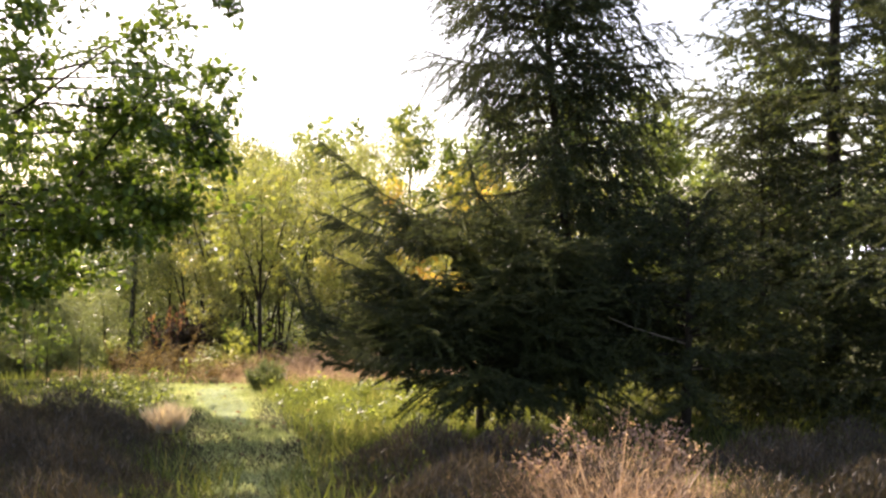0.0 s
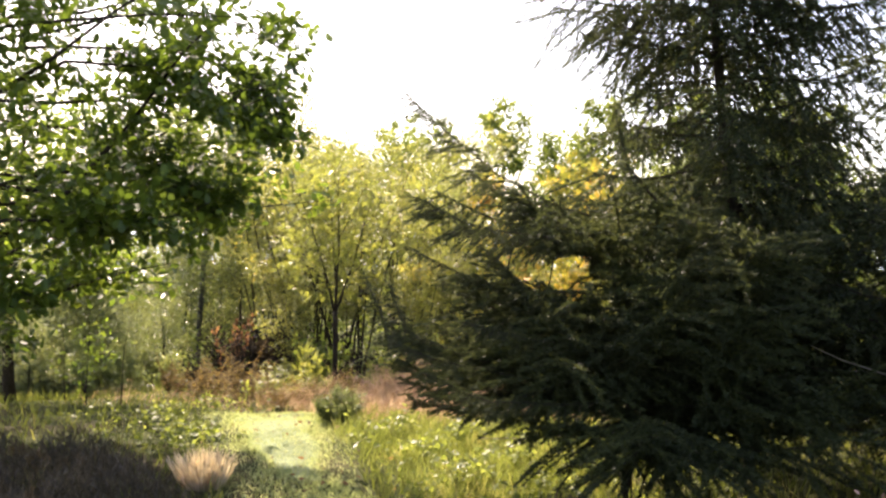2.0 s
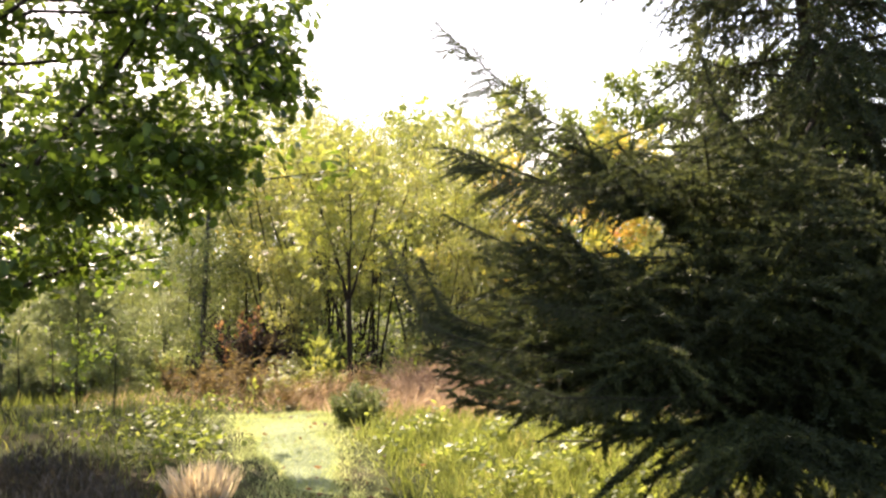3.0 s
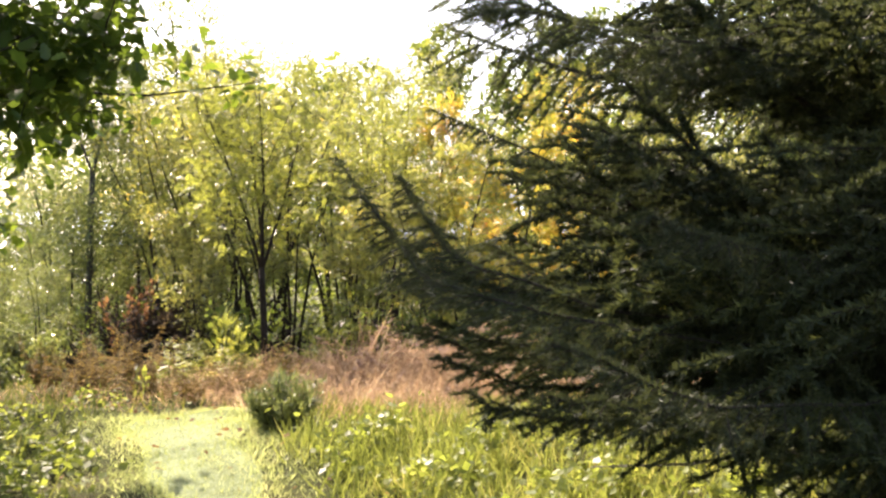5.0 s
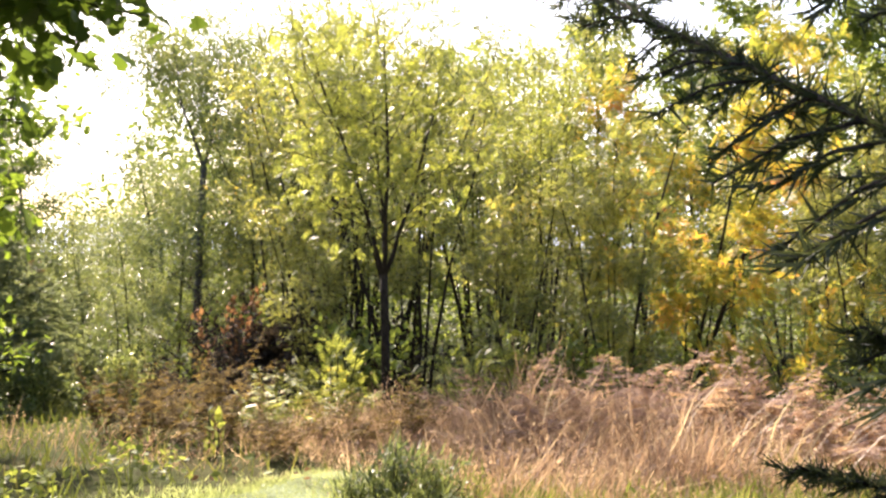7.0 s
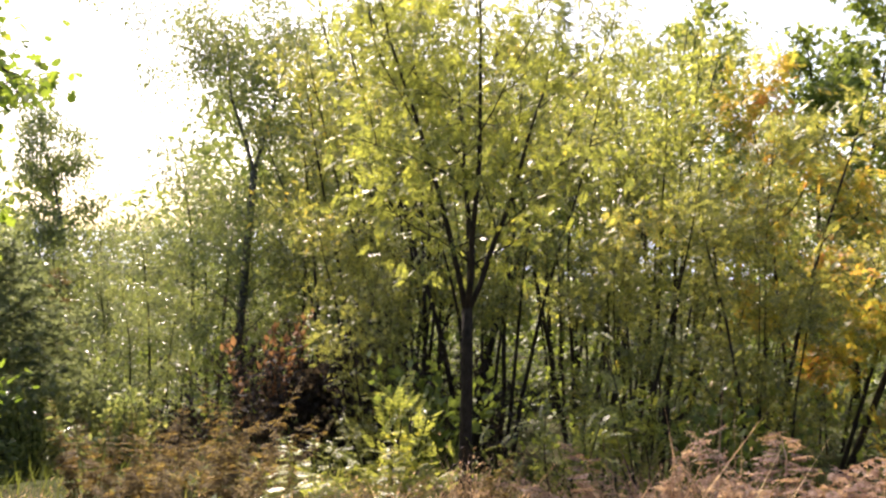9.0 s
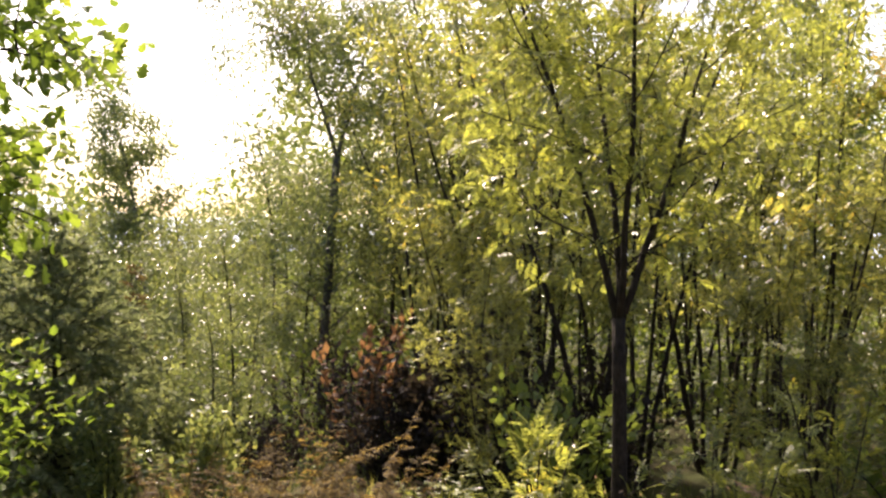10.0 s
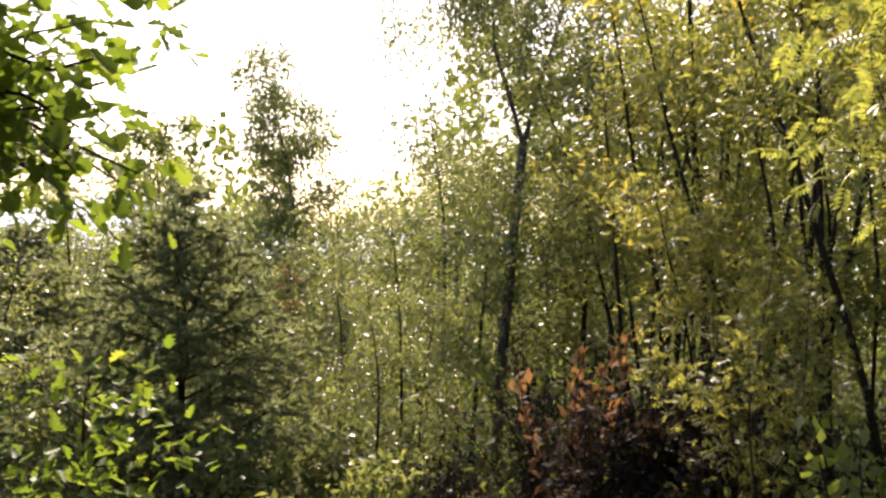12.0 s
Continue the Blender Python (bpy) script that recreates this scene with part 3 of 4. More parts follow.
def build_hill():
    a = np.radians(np.linspace(60, 150, 61))
    rows = []
    for k, (r, lift) in enumerate([(820, -25), (900, 14), (960, 30), (1100, 34), (1300, -25)]):
        h = lift + (9 * np.sin(a * 9) + 6 * np.sin(a * 23 + 1) if 0 < k < 4 else 0)
        rows.append(np.stack([r * np.cos(a), r * np.sin(a), h + 0 * a], -1))
    v = np.array(rows)
    m = len(a)
    i, j = np.meshgrid(np.arange(len(rows) - 1), np.arange(m - 1), indexing="ij")
    q = np.stack([i * m + j, i * m + j + 1, (i + 1) * m + j + 1, (i + 1) * m + j], -1).reshape(-1, 4)
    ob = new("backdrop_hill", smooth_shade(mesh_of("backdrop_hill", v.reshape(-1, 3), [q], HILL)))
    tagged(ob, "far wooded hill with haze painted in as a pale blue glow", "hill", kind="structure")


PATH_MID = ([5.5, 8.5, 11, 13.3, 14.8, 16.4], [-1.2, -1.5, -2.05, -2.8, -3.15, -3.1])
PATH_HALF = ([5.5, 8, 11, 13.3, 14.8, 15.8, 16.4], [0.3, 0.38, 0.45, 0.62, 0.6, 0.45, 0.2])


def build_path():
    ys = np.linspace(10.4, 16.4, 90)
    mid = np.interp(ys, *PATH_MID)
    half = np.interp(ys, *PATH_HALF) * (0.68 + 0.3 * np.sin(ys * 2.3) * np.sin(ys * 0.9 + 1))
    us = np.linspace(-1, 1, 22)
    X = mid[:, None] + half[:, None] * us[None]
    Y = ys[:, None] + 0 * us[None]
    Z = ground_z(X, Y) + 0.022 - 0.04 * np.abs(us)[None] ** 3 - 0.07 * (1 - smooth(Y, 10.4, 11.4))
    i, j = np.meshgrid(np.arange(89), np.arange(21), indexing="ij")
    q = np.stack([i * 22 + j, i * 22 + j + 1, (i + 1) * 22 + j + 1, (i + 1) * 22 + j], -1).reshape(-1, 4)
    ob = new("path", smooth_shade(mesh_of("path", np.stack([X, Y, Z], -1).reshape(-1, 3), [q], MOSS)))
    tagged(ob, "sunlit mossy turf of the trodden path", "path", kind="structure")


build_ground()
build_hill()
build_path()


# ---- spruces beside the way ----
def gz(x, y, dz=0.0):
    return (x, y, float(ground_z(x, y)) + dz)


def clear_window(p):
    """A gap between the boughs through which the autumn leaves behind show."""
    return ((p[:, 0] + 0.05) / 0.19) ** 2 + ((p[:, 2] - 1.47 - 0.25 * (p[:, 0] + 0.05)) / 0.095) ** 2 > 1


def sun_side(end):
    """The side towards the glade, where the lowest boughs are missing."""
    return end[0] < 0.5 and end[1] > 11.0 and end[2] < 1.9


def skirt(end):
    """The same, and the open edge of the skirt above the path's verge."""
    return sun_side(end) or end[2] < max(0.36, 0.36 - 0.32 * end[0])


S1 = gz(1.58, 11.8)
conifer("spruce_tree", S1, "tall dark spruce with drooping branches beside the grass path", 8.2, 1.55, NEEDLE, SPRUCE_BARK, 11, whorls=42, per_whorl=8,
        trunk_r=0.07, low=0.65, per_m=140, needle=0.052, twig_gap=0.045, droop=0.32, keep=off_way, gap=clear_window, dead=12, power=0.35, sag=1.0, lean=(-0.75, 0), drop=skirt, thin=(1.6, 2.9, 0.6), extra=[
            [(1.73, 11.1, 0.75), (0.3, 10.2, 0.7), (-0.5, 9.5, 0.78), (-1.12, 9.5, 0.92), (-1.3, 10.2, 1.02), (-1.62, 11.05, 1.44)],
            [(1.37, 11.1, 2.3), (0.5, 10.8, 1.85), (0.05, 10.6, 1.86), (-0.5, 10.5, 2.1), (-0.85, 10.3, 2.38), (-1.17, 10.2, 2.66)],
            [(1.37, 11.1, 2.2), (0.5, 11.2, 1.8), (0.0, 11.2, 1.8), (-0.5, 11.3, 2.0), (-0.8, 11.5, 2.25)],
            [(1.39, 11.1, 2.3), (0.8, 10.5, 1.85), (0.5, 9.95, 1.95), (0.33, 9.98, 2.2), (0.25, 10.0, 2.6)],
            [(1.68, 11.1, 1.0), (0.6, 10.0, 0.75), (0.0, 9.3, 0.62), (-0.6, 9.0, 0.7), (-0.95, 9.05, 0.85)],
            [(1.71, 11.1, 0.85), (0.2, 10.3, 0.75), (-0.6, 9.75, 0.82), (-1.08, 9.85, 1.0), (-1.2, 10.15, 1.1), (-1.34, 10.6, 1.33)],
            [(1.48, 11.1, 1.9), (0.5, 10.3, 1.66), (-0.2, 9.9, 1.68), (-0.8, 9.9, 1.78), (-1.1, 10.1, 1.95)],
            [(1.61, 11.1, 1.3), (0.4, 10.1, 1.0), (-0.2, 9.4, 1.0), (-0.7, 9.1, 1.15)],
            [(1.46, 11.1, 2.0), (0.3, 11.2, 1.75), (-0.5, 11.4, 1.8), (-1.1, 11.7, 2.1)],
            [(1.55, 11.1, 1.6), (0.2, 10.8, 1.3), (-0.6, 10.6, 1.3), (-1.2, 10.8, 1.6)]])
conifer("spruce_tree", gz(0.4, 10.4), "bushy young spruce at the foot of the tall one", 1.8, 1.5, NEEDLE, SPRUCE_BARK, 16, whorls=15, per_whorl=12, trunk_r=0.05,
        low=0.4, per_m=220, needle=0.05, twig_gap=0.045, droop=0.08, tip_lift=0.35, keep=off_way, gap=clear_window, drop=skirt, dead=3, power=0.2, extra=[
            [(0.4, 10.4, 1.05), (0.1, 10.2, 1.2), (-0.3, 10.0, 1.3), (-0.62, 9.9, 1.6)],
            [(0.4, 10.4, 1.0), (0.1, 10.5, 1.17), (-0.3, 10.55, 1.28), (-0.6, 10.6, 1.55)],
            [(0.4, 10.4, 1.0), (0.05, 10.1, 1.15), (-0.4, 9.9, 1.25), (-0.75, 9.8, 1.42)],
            [(0.4, 10.4, 0.95), (0.05, 10.6, 1.1), (-0.4, 10.75, 1.2), (-0.8, 10.8, 1.4)],
            [(0.4, 10.4, 1.6), (0.15, 10.7, 1.7), (-0.15, 10.9, 1.75), (-0.4, 11.0, 1.9)],
            [(0.4, 10.4, 0.85), (0.0, 10.3, 0.98), (-0.45, 10.25, 1.05), (-0.85, 10.2, 1.2)],
            [(0.4, 10.4, 1.6), (0.2, 10.0, 1.68), (0.0, 9.7, 1.72), (-0.25, 9.5, 1.82)],
            [(0.4, 10.4, 1.62), (0.1, 10.3, 1.7), (-0.15, 10.25, 1.75), (-0.38, 10.2, 1.95)],
            [(0.1, 10.15, 0.95), (-0.5, 10.0, 0.75), (-0.9, 10.0, 0.72), (-1.22, 10.1, 0.82)],
            [(0.1, 10.15, 1.05), (-0.5, 10.3, 0.85), (-0.95, 10.35, 0.8), (-1.3, 10.5, 0.92)],
            [(0.1, 10.15, 0.8), (-0.5, 10.1, 0.6), (-0.9, 10.15, 0.58), (-1.22, 10.25, 0.68)],
            [(0.1, 10.15, 1.15), (-0.5, 9.9, 0.95), (-0.95, 9.85, 0.9), (-1.2, 9.95, 1.0)],
            [(0.1, 10.15, 0.7), (-0.45, 9.9, 0.5), (-0.85, 9.8, 0.5), (-1.12, 9.82, 0.62)],
            [(0.1, 10.15, 0.9), (-0.5, 10.2, 0.7), (-0.95, 10.2, 0.66), (-1.3, 10.32, 0.76)],
            [(0.1, 10.15, 0.85), (-0.3, 9.6, 0.65), (-0.6, 9.3, 0.6), (-0.95, 9.2, 0.7)],
            [(0.1, 10.15, 0.9), (-0.4, 10.45, 0.7), (-0.9, 10.6, 0.65), (-1.3, 10.75, 0.74)]])
conifer("spruce_tree", gz(2.5, 10.7), "low dense young spruce crowding the tall one", 2.3, 1.5, NEEDLE, SPRUCE_BARK, 12, whorls=12, per_whorl=6, trunk_r=0.06,
        low=0.45, per_m=150, needle=0.05, twig_gap=0.045, droop=0.15, tip_lift=0.5, keep=off_way, drop=skirt, dead=4, power=0.5)
conifer("spruce_tree", gz(4.9, 13.2), "tall dark spruce standing at the edge of the wood", 11.0, 2.5, NEEDLE, SPRUCE_BARK, 13, whorls=32, per_whorl=8, trunk_r=0.11,
        low=0.3, per_m=75, needle=0.075, twig_gap=0.055, droop=0.3, dead=6, power=0.7)
conifer("spruce_tree", gz(3.7, 12.2), "sunlit young spruce between the dark ones", 3.5, 1.5, NEEDLE, SPRUCE_BARK, 14, whorls=14, per_whorl=7, trunk_r=0.06, low=0.2,
        per_m=130, needle=0.055, twig_gap=0.055, droop=0.15, tip_lift=0.5, dead=3, power=0.6)
conifer("spruce_tree", gz(5.4, 10.2), "dark spruce closing the side of the clearing", 6.5, 2.4, NEEDLE, SPRUCE_BARK, 15, whorls=18, per_whorl=6, trunk_r=0.09, low=0.3,
        per_m=110, needle=0.06, twig_gap=0.065, droop=0.25, dead=3, power=0.6)

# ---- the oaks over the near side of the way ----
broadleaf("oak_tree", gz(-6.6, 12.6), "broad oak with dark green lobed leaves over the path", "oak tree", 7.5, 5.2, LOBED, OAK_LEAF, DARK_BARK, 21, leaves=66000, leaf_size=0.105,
          trunk_r=0.16, clear=0.13, limbs=64, keep=oak_room, leaf_keep=oak_leaf_room, tuft=0.11, limb_lift=0.0, top=0.75, low_reach=0.9, rise=(0.05, 0.65), boughs=[
              [(-6.6, 12.6, 1.8), (-4.6, 12.3, 2.3), (-3.4, 12.0, 2.25), (-2.75, 11.8, 2.05)],
              [(-6.6, 12.6, 2.6), (-4.5, 12.0, 3.2), (-3.2, 11.5, 3.1), (-2.6, 11.2, 2.7)],
              [(-6.6, 12.6, 1.4), (-4.8, 11.6, 1.8), (-3.8, 11.0, 1.85), (-3.2, 10.6, 1.75)],
              [(-6.6, 12.6, 3.2), (-4.4, 13.0, 3.6), (-3.2, 13.0, 3.4), (-2.8, 12.8, 3.0)],
              [(-6.6, 12.6, 2.2), (-5.0, 13.3, 2.4), (-4.0, 13.4, 2.2), (-3.5, 13.3, 1.95)],
              [(-6.6, 12.6, 1.3), (-5.2, 11.4, 1.4), (-4.5, 10.8, 1.3), (-4.0, 10.4, 1.2)],
              [(-6.6, 12.6, 4.3), (-4.4, 12.3, 4.9), (-3.0, 12.2, 4.8), (-2.2, 12.2, 4.3)],
              [(-6.6, 12.6, 3.4), (-4.3, 12.5, 3.8), (-3.1, 12.3, 3.75), (-2.4, 12.2, 3.3)],
              [(-6.6, 12.6, 2.9), (-4.4, 12.6, 3.0), (-3.3, 12.4, 3.0), (-2.6, 12.3, 2.6)]])
broadleaf("oak_tree", gz(-7.4, 17.0), "oak at the thicket with green lobed leaves coloured lighter as if sunlit", "oak tree", 4.6, 2.0, OAK_BLADE, OAK_LEAF_LIT, DARK_BARK, 22, leaves=6200, leaf_size=0.1,
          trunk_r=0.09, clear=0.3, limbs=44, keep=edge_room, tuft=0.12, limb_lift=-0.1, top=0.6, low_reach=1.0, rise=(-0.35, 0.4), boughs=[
              [(-7.4, 17.0, 0.9), (-6.7, 17.2, 1.4), (-6.3, 17.3, 1.55), (-5.85, 17.3, 1.5)],
              [(-7.4, 17.0, 0.7), (-6.9, 17.4, 1.15), (-6.5, 17.6, 1.25), (-6.0, 17.7, 1.2)],
              [(-7.4, 17.0, 1.2), (-6.8, 17.1, 1.75), (-6.3, 17.2, 1.9), (-5.5, 17.2, 1.9)],
              [(-7.4, 17.0, 1.0), (-6.8, 17.2, 1.3), (-6.4, 17.3, 1.4), (-5.9, 17.3, 1.3)],
              [(-7.4, 17.0, 1.6), (-6.8, 17.4, 2.1), (-6.2, 17.6, 2.2), (-5.5, 17.6, 2.0)]])
broadleaf("oak_sapling", gz(-7.2, 18.9), "low oak sapling with green lobed leaves coloured lighter as if sunlit", "oak sapling", 1.3, 0.6, OAK_BLADE, OAK_LEAF_LIT, DARK_BARK, 23, leaves=330, leaf_size=0.085,
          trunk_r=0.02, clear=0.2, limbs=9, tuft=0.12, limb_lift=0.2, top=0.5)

# ---- the thicket ahead ----
broadleaf("rowan_tree", gz(-3.1, 18.3), "forked dark-stemmed tree with yellowing leaves at the thicket's edge", "tree", 4.2, 1.7, PINNATE, YELLOW_LEAF, DARK_BARK, 31, leaves=2300,
          leaf_size=0.12, trunk_r=0.035, fork=1.3, limbs=14, tuft=0.16,
          leaders=((-0.13, 0.05, 2.3), (0.06, -0.05, 2.15), (0.26, 0.15, 1.9), (-0.05, 0.3, 2.1)))
broadleaf("birch_tree", gz(-7.74, 26.5), "slender forked birch with small pale green leaves", "birch tree", 6.2, 2.5, LANCE, BIRCH_LEAF, BIRCH_BARK, 32, leaves=34000, leaf_size=0.065, trunk_limbs=0.2,
          trunk_r=0.052, fork=3.8, limbs=24, droop=0.55, leaders=((-0.35, 0, 2.3), (0.28, 0.1, 2.4)), tuft=0.17)
broadleaf("birch_tree", gz(-11.7, 28.9), "slender birch with hanging olive-green foliage", "birch tree", 6.8, 1.25, LANCE, BIRCH_LEAF, BIRCH_BARK, 33, leaves=17000, leaf_size=0.085,
          trunk_r=0.055, clear=0.12, limbs=36, droop=0.55, tuft=0.15)
broadleaf("rowan_tree", gz(-0.4, 22.1), "young rowan tree turned orange and yellow", "rowan tree", 4.7, 1.25, PINNATE, ORANGE_LEAF, DARK_BARK, 34, leaves=2100, leaf_size=0.2,
          trunk_r=0.035, stems=3, clear=0.2, limbs=14, tuft=0.12)

# shared kinds of thicket growth, each copied
KINDS = [
    broadleaf("willow_shrub", gz(-4.4, 22.6), "many-stemmed willow with thin dark stems and yellowing leaves", "willow", 5.0, 1.2, SLIM, THICKET_LEAF, DARK_BARK, 41, leaves=8200,
              leaf_size=0.08, trunk_r=0.034, stems=7, clear=0.36, limbs=14, group="willows of the thicket", wide=1.5),
    broadleaf("willow_shrub", gz(-2.2, 24.6), "slender willow with yellow-green leaves and dark stems", "willow", 5.4, 1.2, SLIM, YELLOW_LEAF, DARK_BARK, 42, leaves=7400,
              leaf_size=0.08, trunk_r=0.034, stems=6, clear=0.38, limbs=14, group="willows of the thicket", wide=1.6),
    broadleaf("birch_sapling", gz(-9.2, 29.0), "light green birch sapling with thin stem", "birch tree", 4.6, 1.0, LANCE, BIRCH_LEAF, DARK_BARK, 43, leaves=4300, leaf_size=0.07,
              trunk_r=0.036, clear=0.2, limbs=16, droop=0.4, group="birch saplings"),
    broadleaf("rowan_sapling", gz(-1.2, 20.6), "young rowan with green and yellow feathered leaves", "rowan tree", 3.6, 1.0, PINNATE, THICKET_LEAF, DARK_BARK, 44, leaves=1600,
              leaf_size=0.12, trunk_r=0.025, stems=3, clear=0.12, limbs=10, group="rowan saplings"),
    broadleaf("broadleaf_tree", gz(-0.9, 32.0), "rounded green tree standing behind the thicket", "tree", 7.0, 1.7, LANCE, GREEN_LEAF, DARK_BARK, 45, leaves=6400, leaf_size=0.145,
              trunk_r=0.07, clear=0.15, limbs=24, group="trees behind the thicket", wide=1.2),
]


def plant(kind, x, y, turn, size=1.0, label=""):
    ob = copy_thing(KINDS[kind], pose(*gz(x, y, -0.03), 0, 0, turn) @ Matrix.Scale(size, 4))
    return tagged(ob, label=label) if label else ob


for kind, x, y, turn, size in [
        (0, -5.4, 24.3, 40, 1.1), (0, -3.3, 21.2, 130, 0.86), (1, -4.9, 24.6, 200, 1.22), (0, -1.7, 24.9, 260, 0.85), (1, -3.0, 26.6, 75, 1.1), (3, -2.6, 28.2, 30, 1.85), (0, -5.7, 26.0, 310, 1.0),
        (1, -1.9, 21.9, 15, 0.8), (0, -2.6, 23.0, 175, 0.9), (3, -4.2, 20.2, 100, 0.55), (0, -3.9, 21.9, 290, 0.95), (3, -4.5, 21.5, 220, 0.7), (3, -2.2, 20.0, 330, 0.75), (3, 1.6, 21.6, 60, 1.0), (3, -1.1, 19.9, 190, 0.7),
        (2, -6.6, 27.2, 50, 1.0), (2, -8.4, 27.5, 170, 0.9), (2, -10.3, 30.5, 260, 0.95), (2, -11.6, 32.3, 20, 1.0), (2, -9.0, 25.0, 90, 0.7), (2, -13.8, 31.0, 10, 1.0), (2, -11.0, 27.2, 110, 0.75),
        (2, -12.4, 33.6, 75, 1.0), (2, -9.9, 32.6, 140, 0.95), (2, -10.6, 28.6, 230, 0.85), (2, -9.4, 27.0, 300, 0.75), (2, -14.0, 33.0, 45, 1.05), (2, -8.0, 30.4, 15, 0.95), (2, -7.0, 29.3, 125, 1.15), (2, -7.7, 28.3, 255, 1.0), (2, -6.9, 26.9, 205, 1.12), (2, -8.7, 27.2, 35, 1.05), (2, -11.6, 30.0, 95, 0.85),
        (2, -15.2, 30.0, 150, 1.1), (2, -14.4, 27.0, 310, 0.95), (2, -8.6, 24.2, 80, 0.6), (2, -12.2, 24.6, 210, 0.8), (2, -5.6, 27.8, 350, 1.1),
        (2, -6.6, 20.9, 60, 0.4), (2, -7.4, 23.4, 200, 0.45), (2, -7.0, 22.2, 10, 0.55), (2, -6.6, 16.9, 40, 0.3), (2, -6.0, 16.2, 120, 0.34), (2, -5.3, 15.6, 200, 0.26), (2, -7.0, 15.6, 300, 0.45), (2, -10.2, 23.6, 85, 0.85), (2, -8.7, 22.0, 150, 0.62), (2, -10.0, 22.1, 20, 0.72), (2, -8.3, 19.4, 250, 0.42),
        (0, 1.5, 24.4, 70, 0.7), (0, 2.9, 22.9, 150, 0.85), (1, -0.5, 25.8, 20, 0.72), (3, 1.7, 23.3, 240, 0.9), (4, -4.6, 30.5, 15, 0.75), (4, -8.8, 34.0, 50, 0.72), (4, -6.6, 31.0, 95, 0.7), (2, -4.3, 28.6, 70, 1.0), (3, 0.1, 24.4, 310, 0.8), (0, 3.8, 25.2, 200, 1.0), (3, 2.4, 20.4, 10, 0.85), (4, 0.6, 28.0, 330, 0.8),
        (4, 1.5, 30.0, 60, 1.0), (4, 3.4, 29.0, 150, 1.02), (4, 5.4, 27.0, 230, 1.0), (4, -3.4, 32.0, 300, 0.9), (4, 7.6, 24.0, 20, 1.05), (4, 2.6, 25.6, 110, 0.7), (4, 4.3, 22.0, 70, 0.75),
        (4, -5.8, 33.0, 40, 0.85), (4, -18.0, 33.0, 100, 0.95), (4, -16.5, 25.5, 10, 0.8), (4, 9.0, 19.0, 200, 1.0), (4, 7.4, 15.6, 90, 0.9), (4, -14.5, 21.0, 140, 0.8)]:
    plant(kind, x, y, turn, size)

# young conifers to the left
for k, (x, y, h, r) in enumerate([(-7.9, 20.6, 2.35, 1.35), (-9.5, 20.9, 2.5, 1.3), (-9.3, 23.0, 2.9, 1.2)]):
    conifer("young_conifer", gz(x, y), "soft green young conifer in front of the birches", h, r, SOFT_NEEDLE, DARK_BARK, 51 + k, whorls=14, per_whorl=7, trunk_r=0.04, low=0.2, per_m=210,
            needle=0.06, twig_gap=0.055, droop=0.1, tip_lift=0.5, dead=0, group="young conifers", category="conifer")
conifer("young_conifer", gz(-9.9, 25.4), "narrow browning young conifer among birch saplings", 2.6, 0.65, BROWN_NEEDLE, DARK_BARK, 55, whorls=12, per_whorl=6, trunk_r=0.03, low=0.15, per_m=120,
        needle=0.055, twig_gap=0.05, droop=0.05, tip_lift=0.4, dead=0, category="conifer")


# ---- shrubs and low growth ----
def shrub(name, at, label, category, height, radius, shape, mat, seed, stems=14, leaves=1200, leaf_size=0.06, lean=0.5, wood=DARK_BARK, group="", wide=1.0):
    """A low shrub: thin stems from one root, with leaves along them."""
    rng = np.random.default_rng(seed)
    root = thing(name, at, label, category, group)
    lines, tubes = [], []
    for k in range(stems):
        a = rng.uniform(0, 6.28)
        s = rng.uniform(0.1, 1.0)
        line = bend((0.05 * math.cos(a), 0.05 * math.sin(a), -0.05), (s * radius / height * math.cos(a), s * radius / height * math.sin(a), 1), height * rng.uniform(0.6, 1.05), rng, 0, 0.1, 6)
        lines.append(line)
        part("stem", mesh_of("stem", *tube(line, np.linspace(0.009, 0.003, 7), 4), wood), root)
    pick = rng.integers(0, stems, leaves)
    at_l, way_l = np.empty((leaves, 3)), np.empty((leaves, 3))
    for i, line in enumerate(lines):
        m = pick == i
        at_l[m], way_l[m] = along(line, rng.uniform(0.15, 1, m.sum()) ** 0.8)
    at_l += rng.normal(0, 0.09, at_l.shape) * min(1, radius)
    way_l = unit(way_l * 0.6 + rng.normal(0, lean, at_l.shape))
    part("foliage", mesh_of("foliage", *scatter(shape, at_l, way_l, leaf_size * rng.uniform(0.6, 1.3, leaves), rng, wide=wide), mat), root)
    return root


shrub("broom_bush", gz(-2.3, 13.95), "small dark green bush at the end of the grass path", "bush", 0.44, 0.3, THIN, BROOM_LEAF, 61, stems=30, leaves=4200, leaf_size=0.065, lean=0.5, wide=1.1)
shrub("withered_shrub", gz(-5.5, 21.6), "withered rust-brown shrub in the thicket's shade", "shrub", 1.5, 0.3, LANCE, RUST_LEAF, 62, stems=8, leaves=420, leaf_size=0.1)
shrub("withered_shrub", gz(-4.9, 21.6), "shrub under the willows, its shade painted as dark leaf colour", "shrub", 1.3, 0.8, LANCE, SHADED_SHRUB, 63, stems=18, leaves=2600, leaf_size=0.09)
for k, (x, y, h) in enumerate([(-6.7, 21.0, 1.0), (-7.3, 21.9, 1.3), (-6.2, 19.8, 0.7), (-7.1, 20.2, 0.9)]):
    shrub("birch_seedling", gz(x, y), "pale green birch seedling below the birches", "seedling", h, 0.6, LANCE, BIRCH_LEAF, 160 + k, stems=9, leaves=1400, leaf_size=0.06, group="birch seedlings")
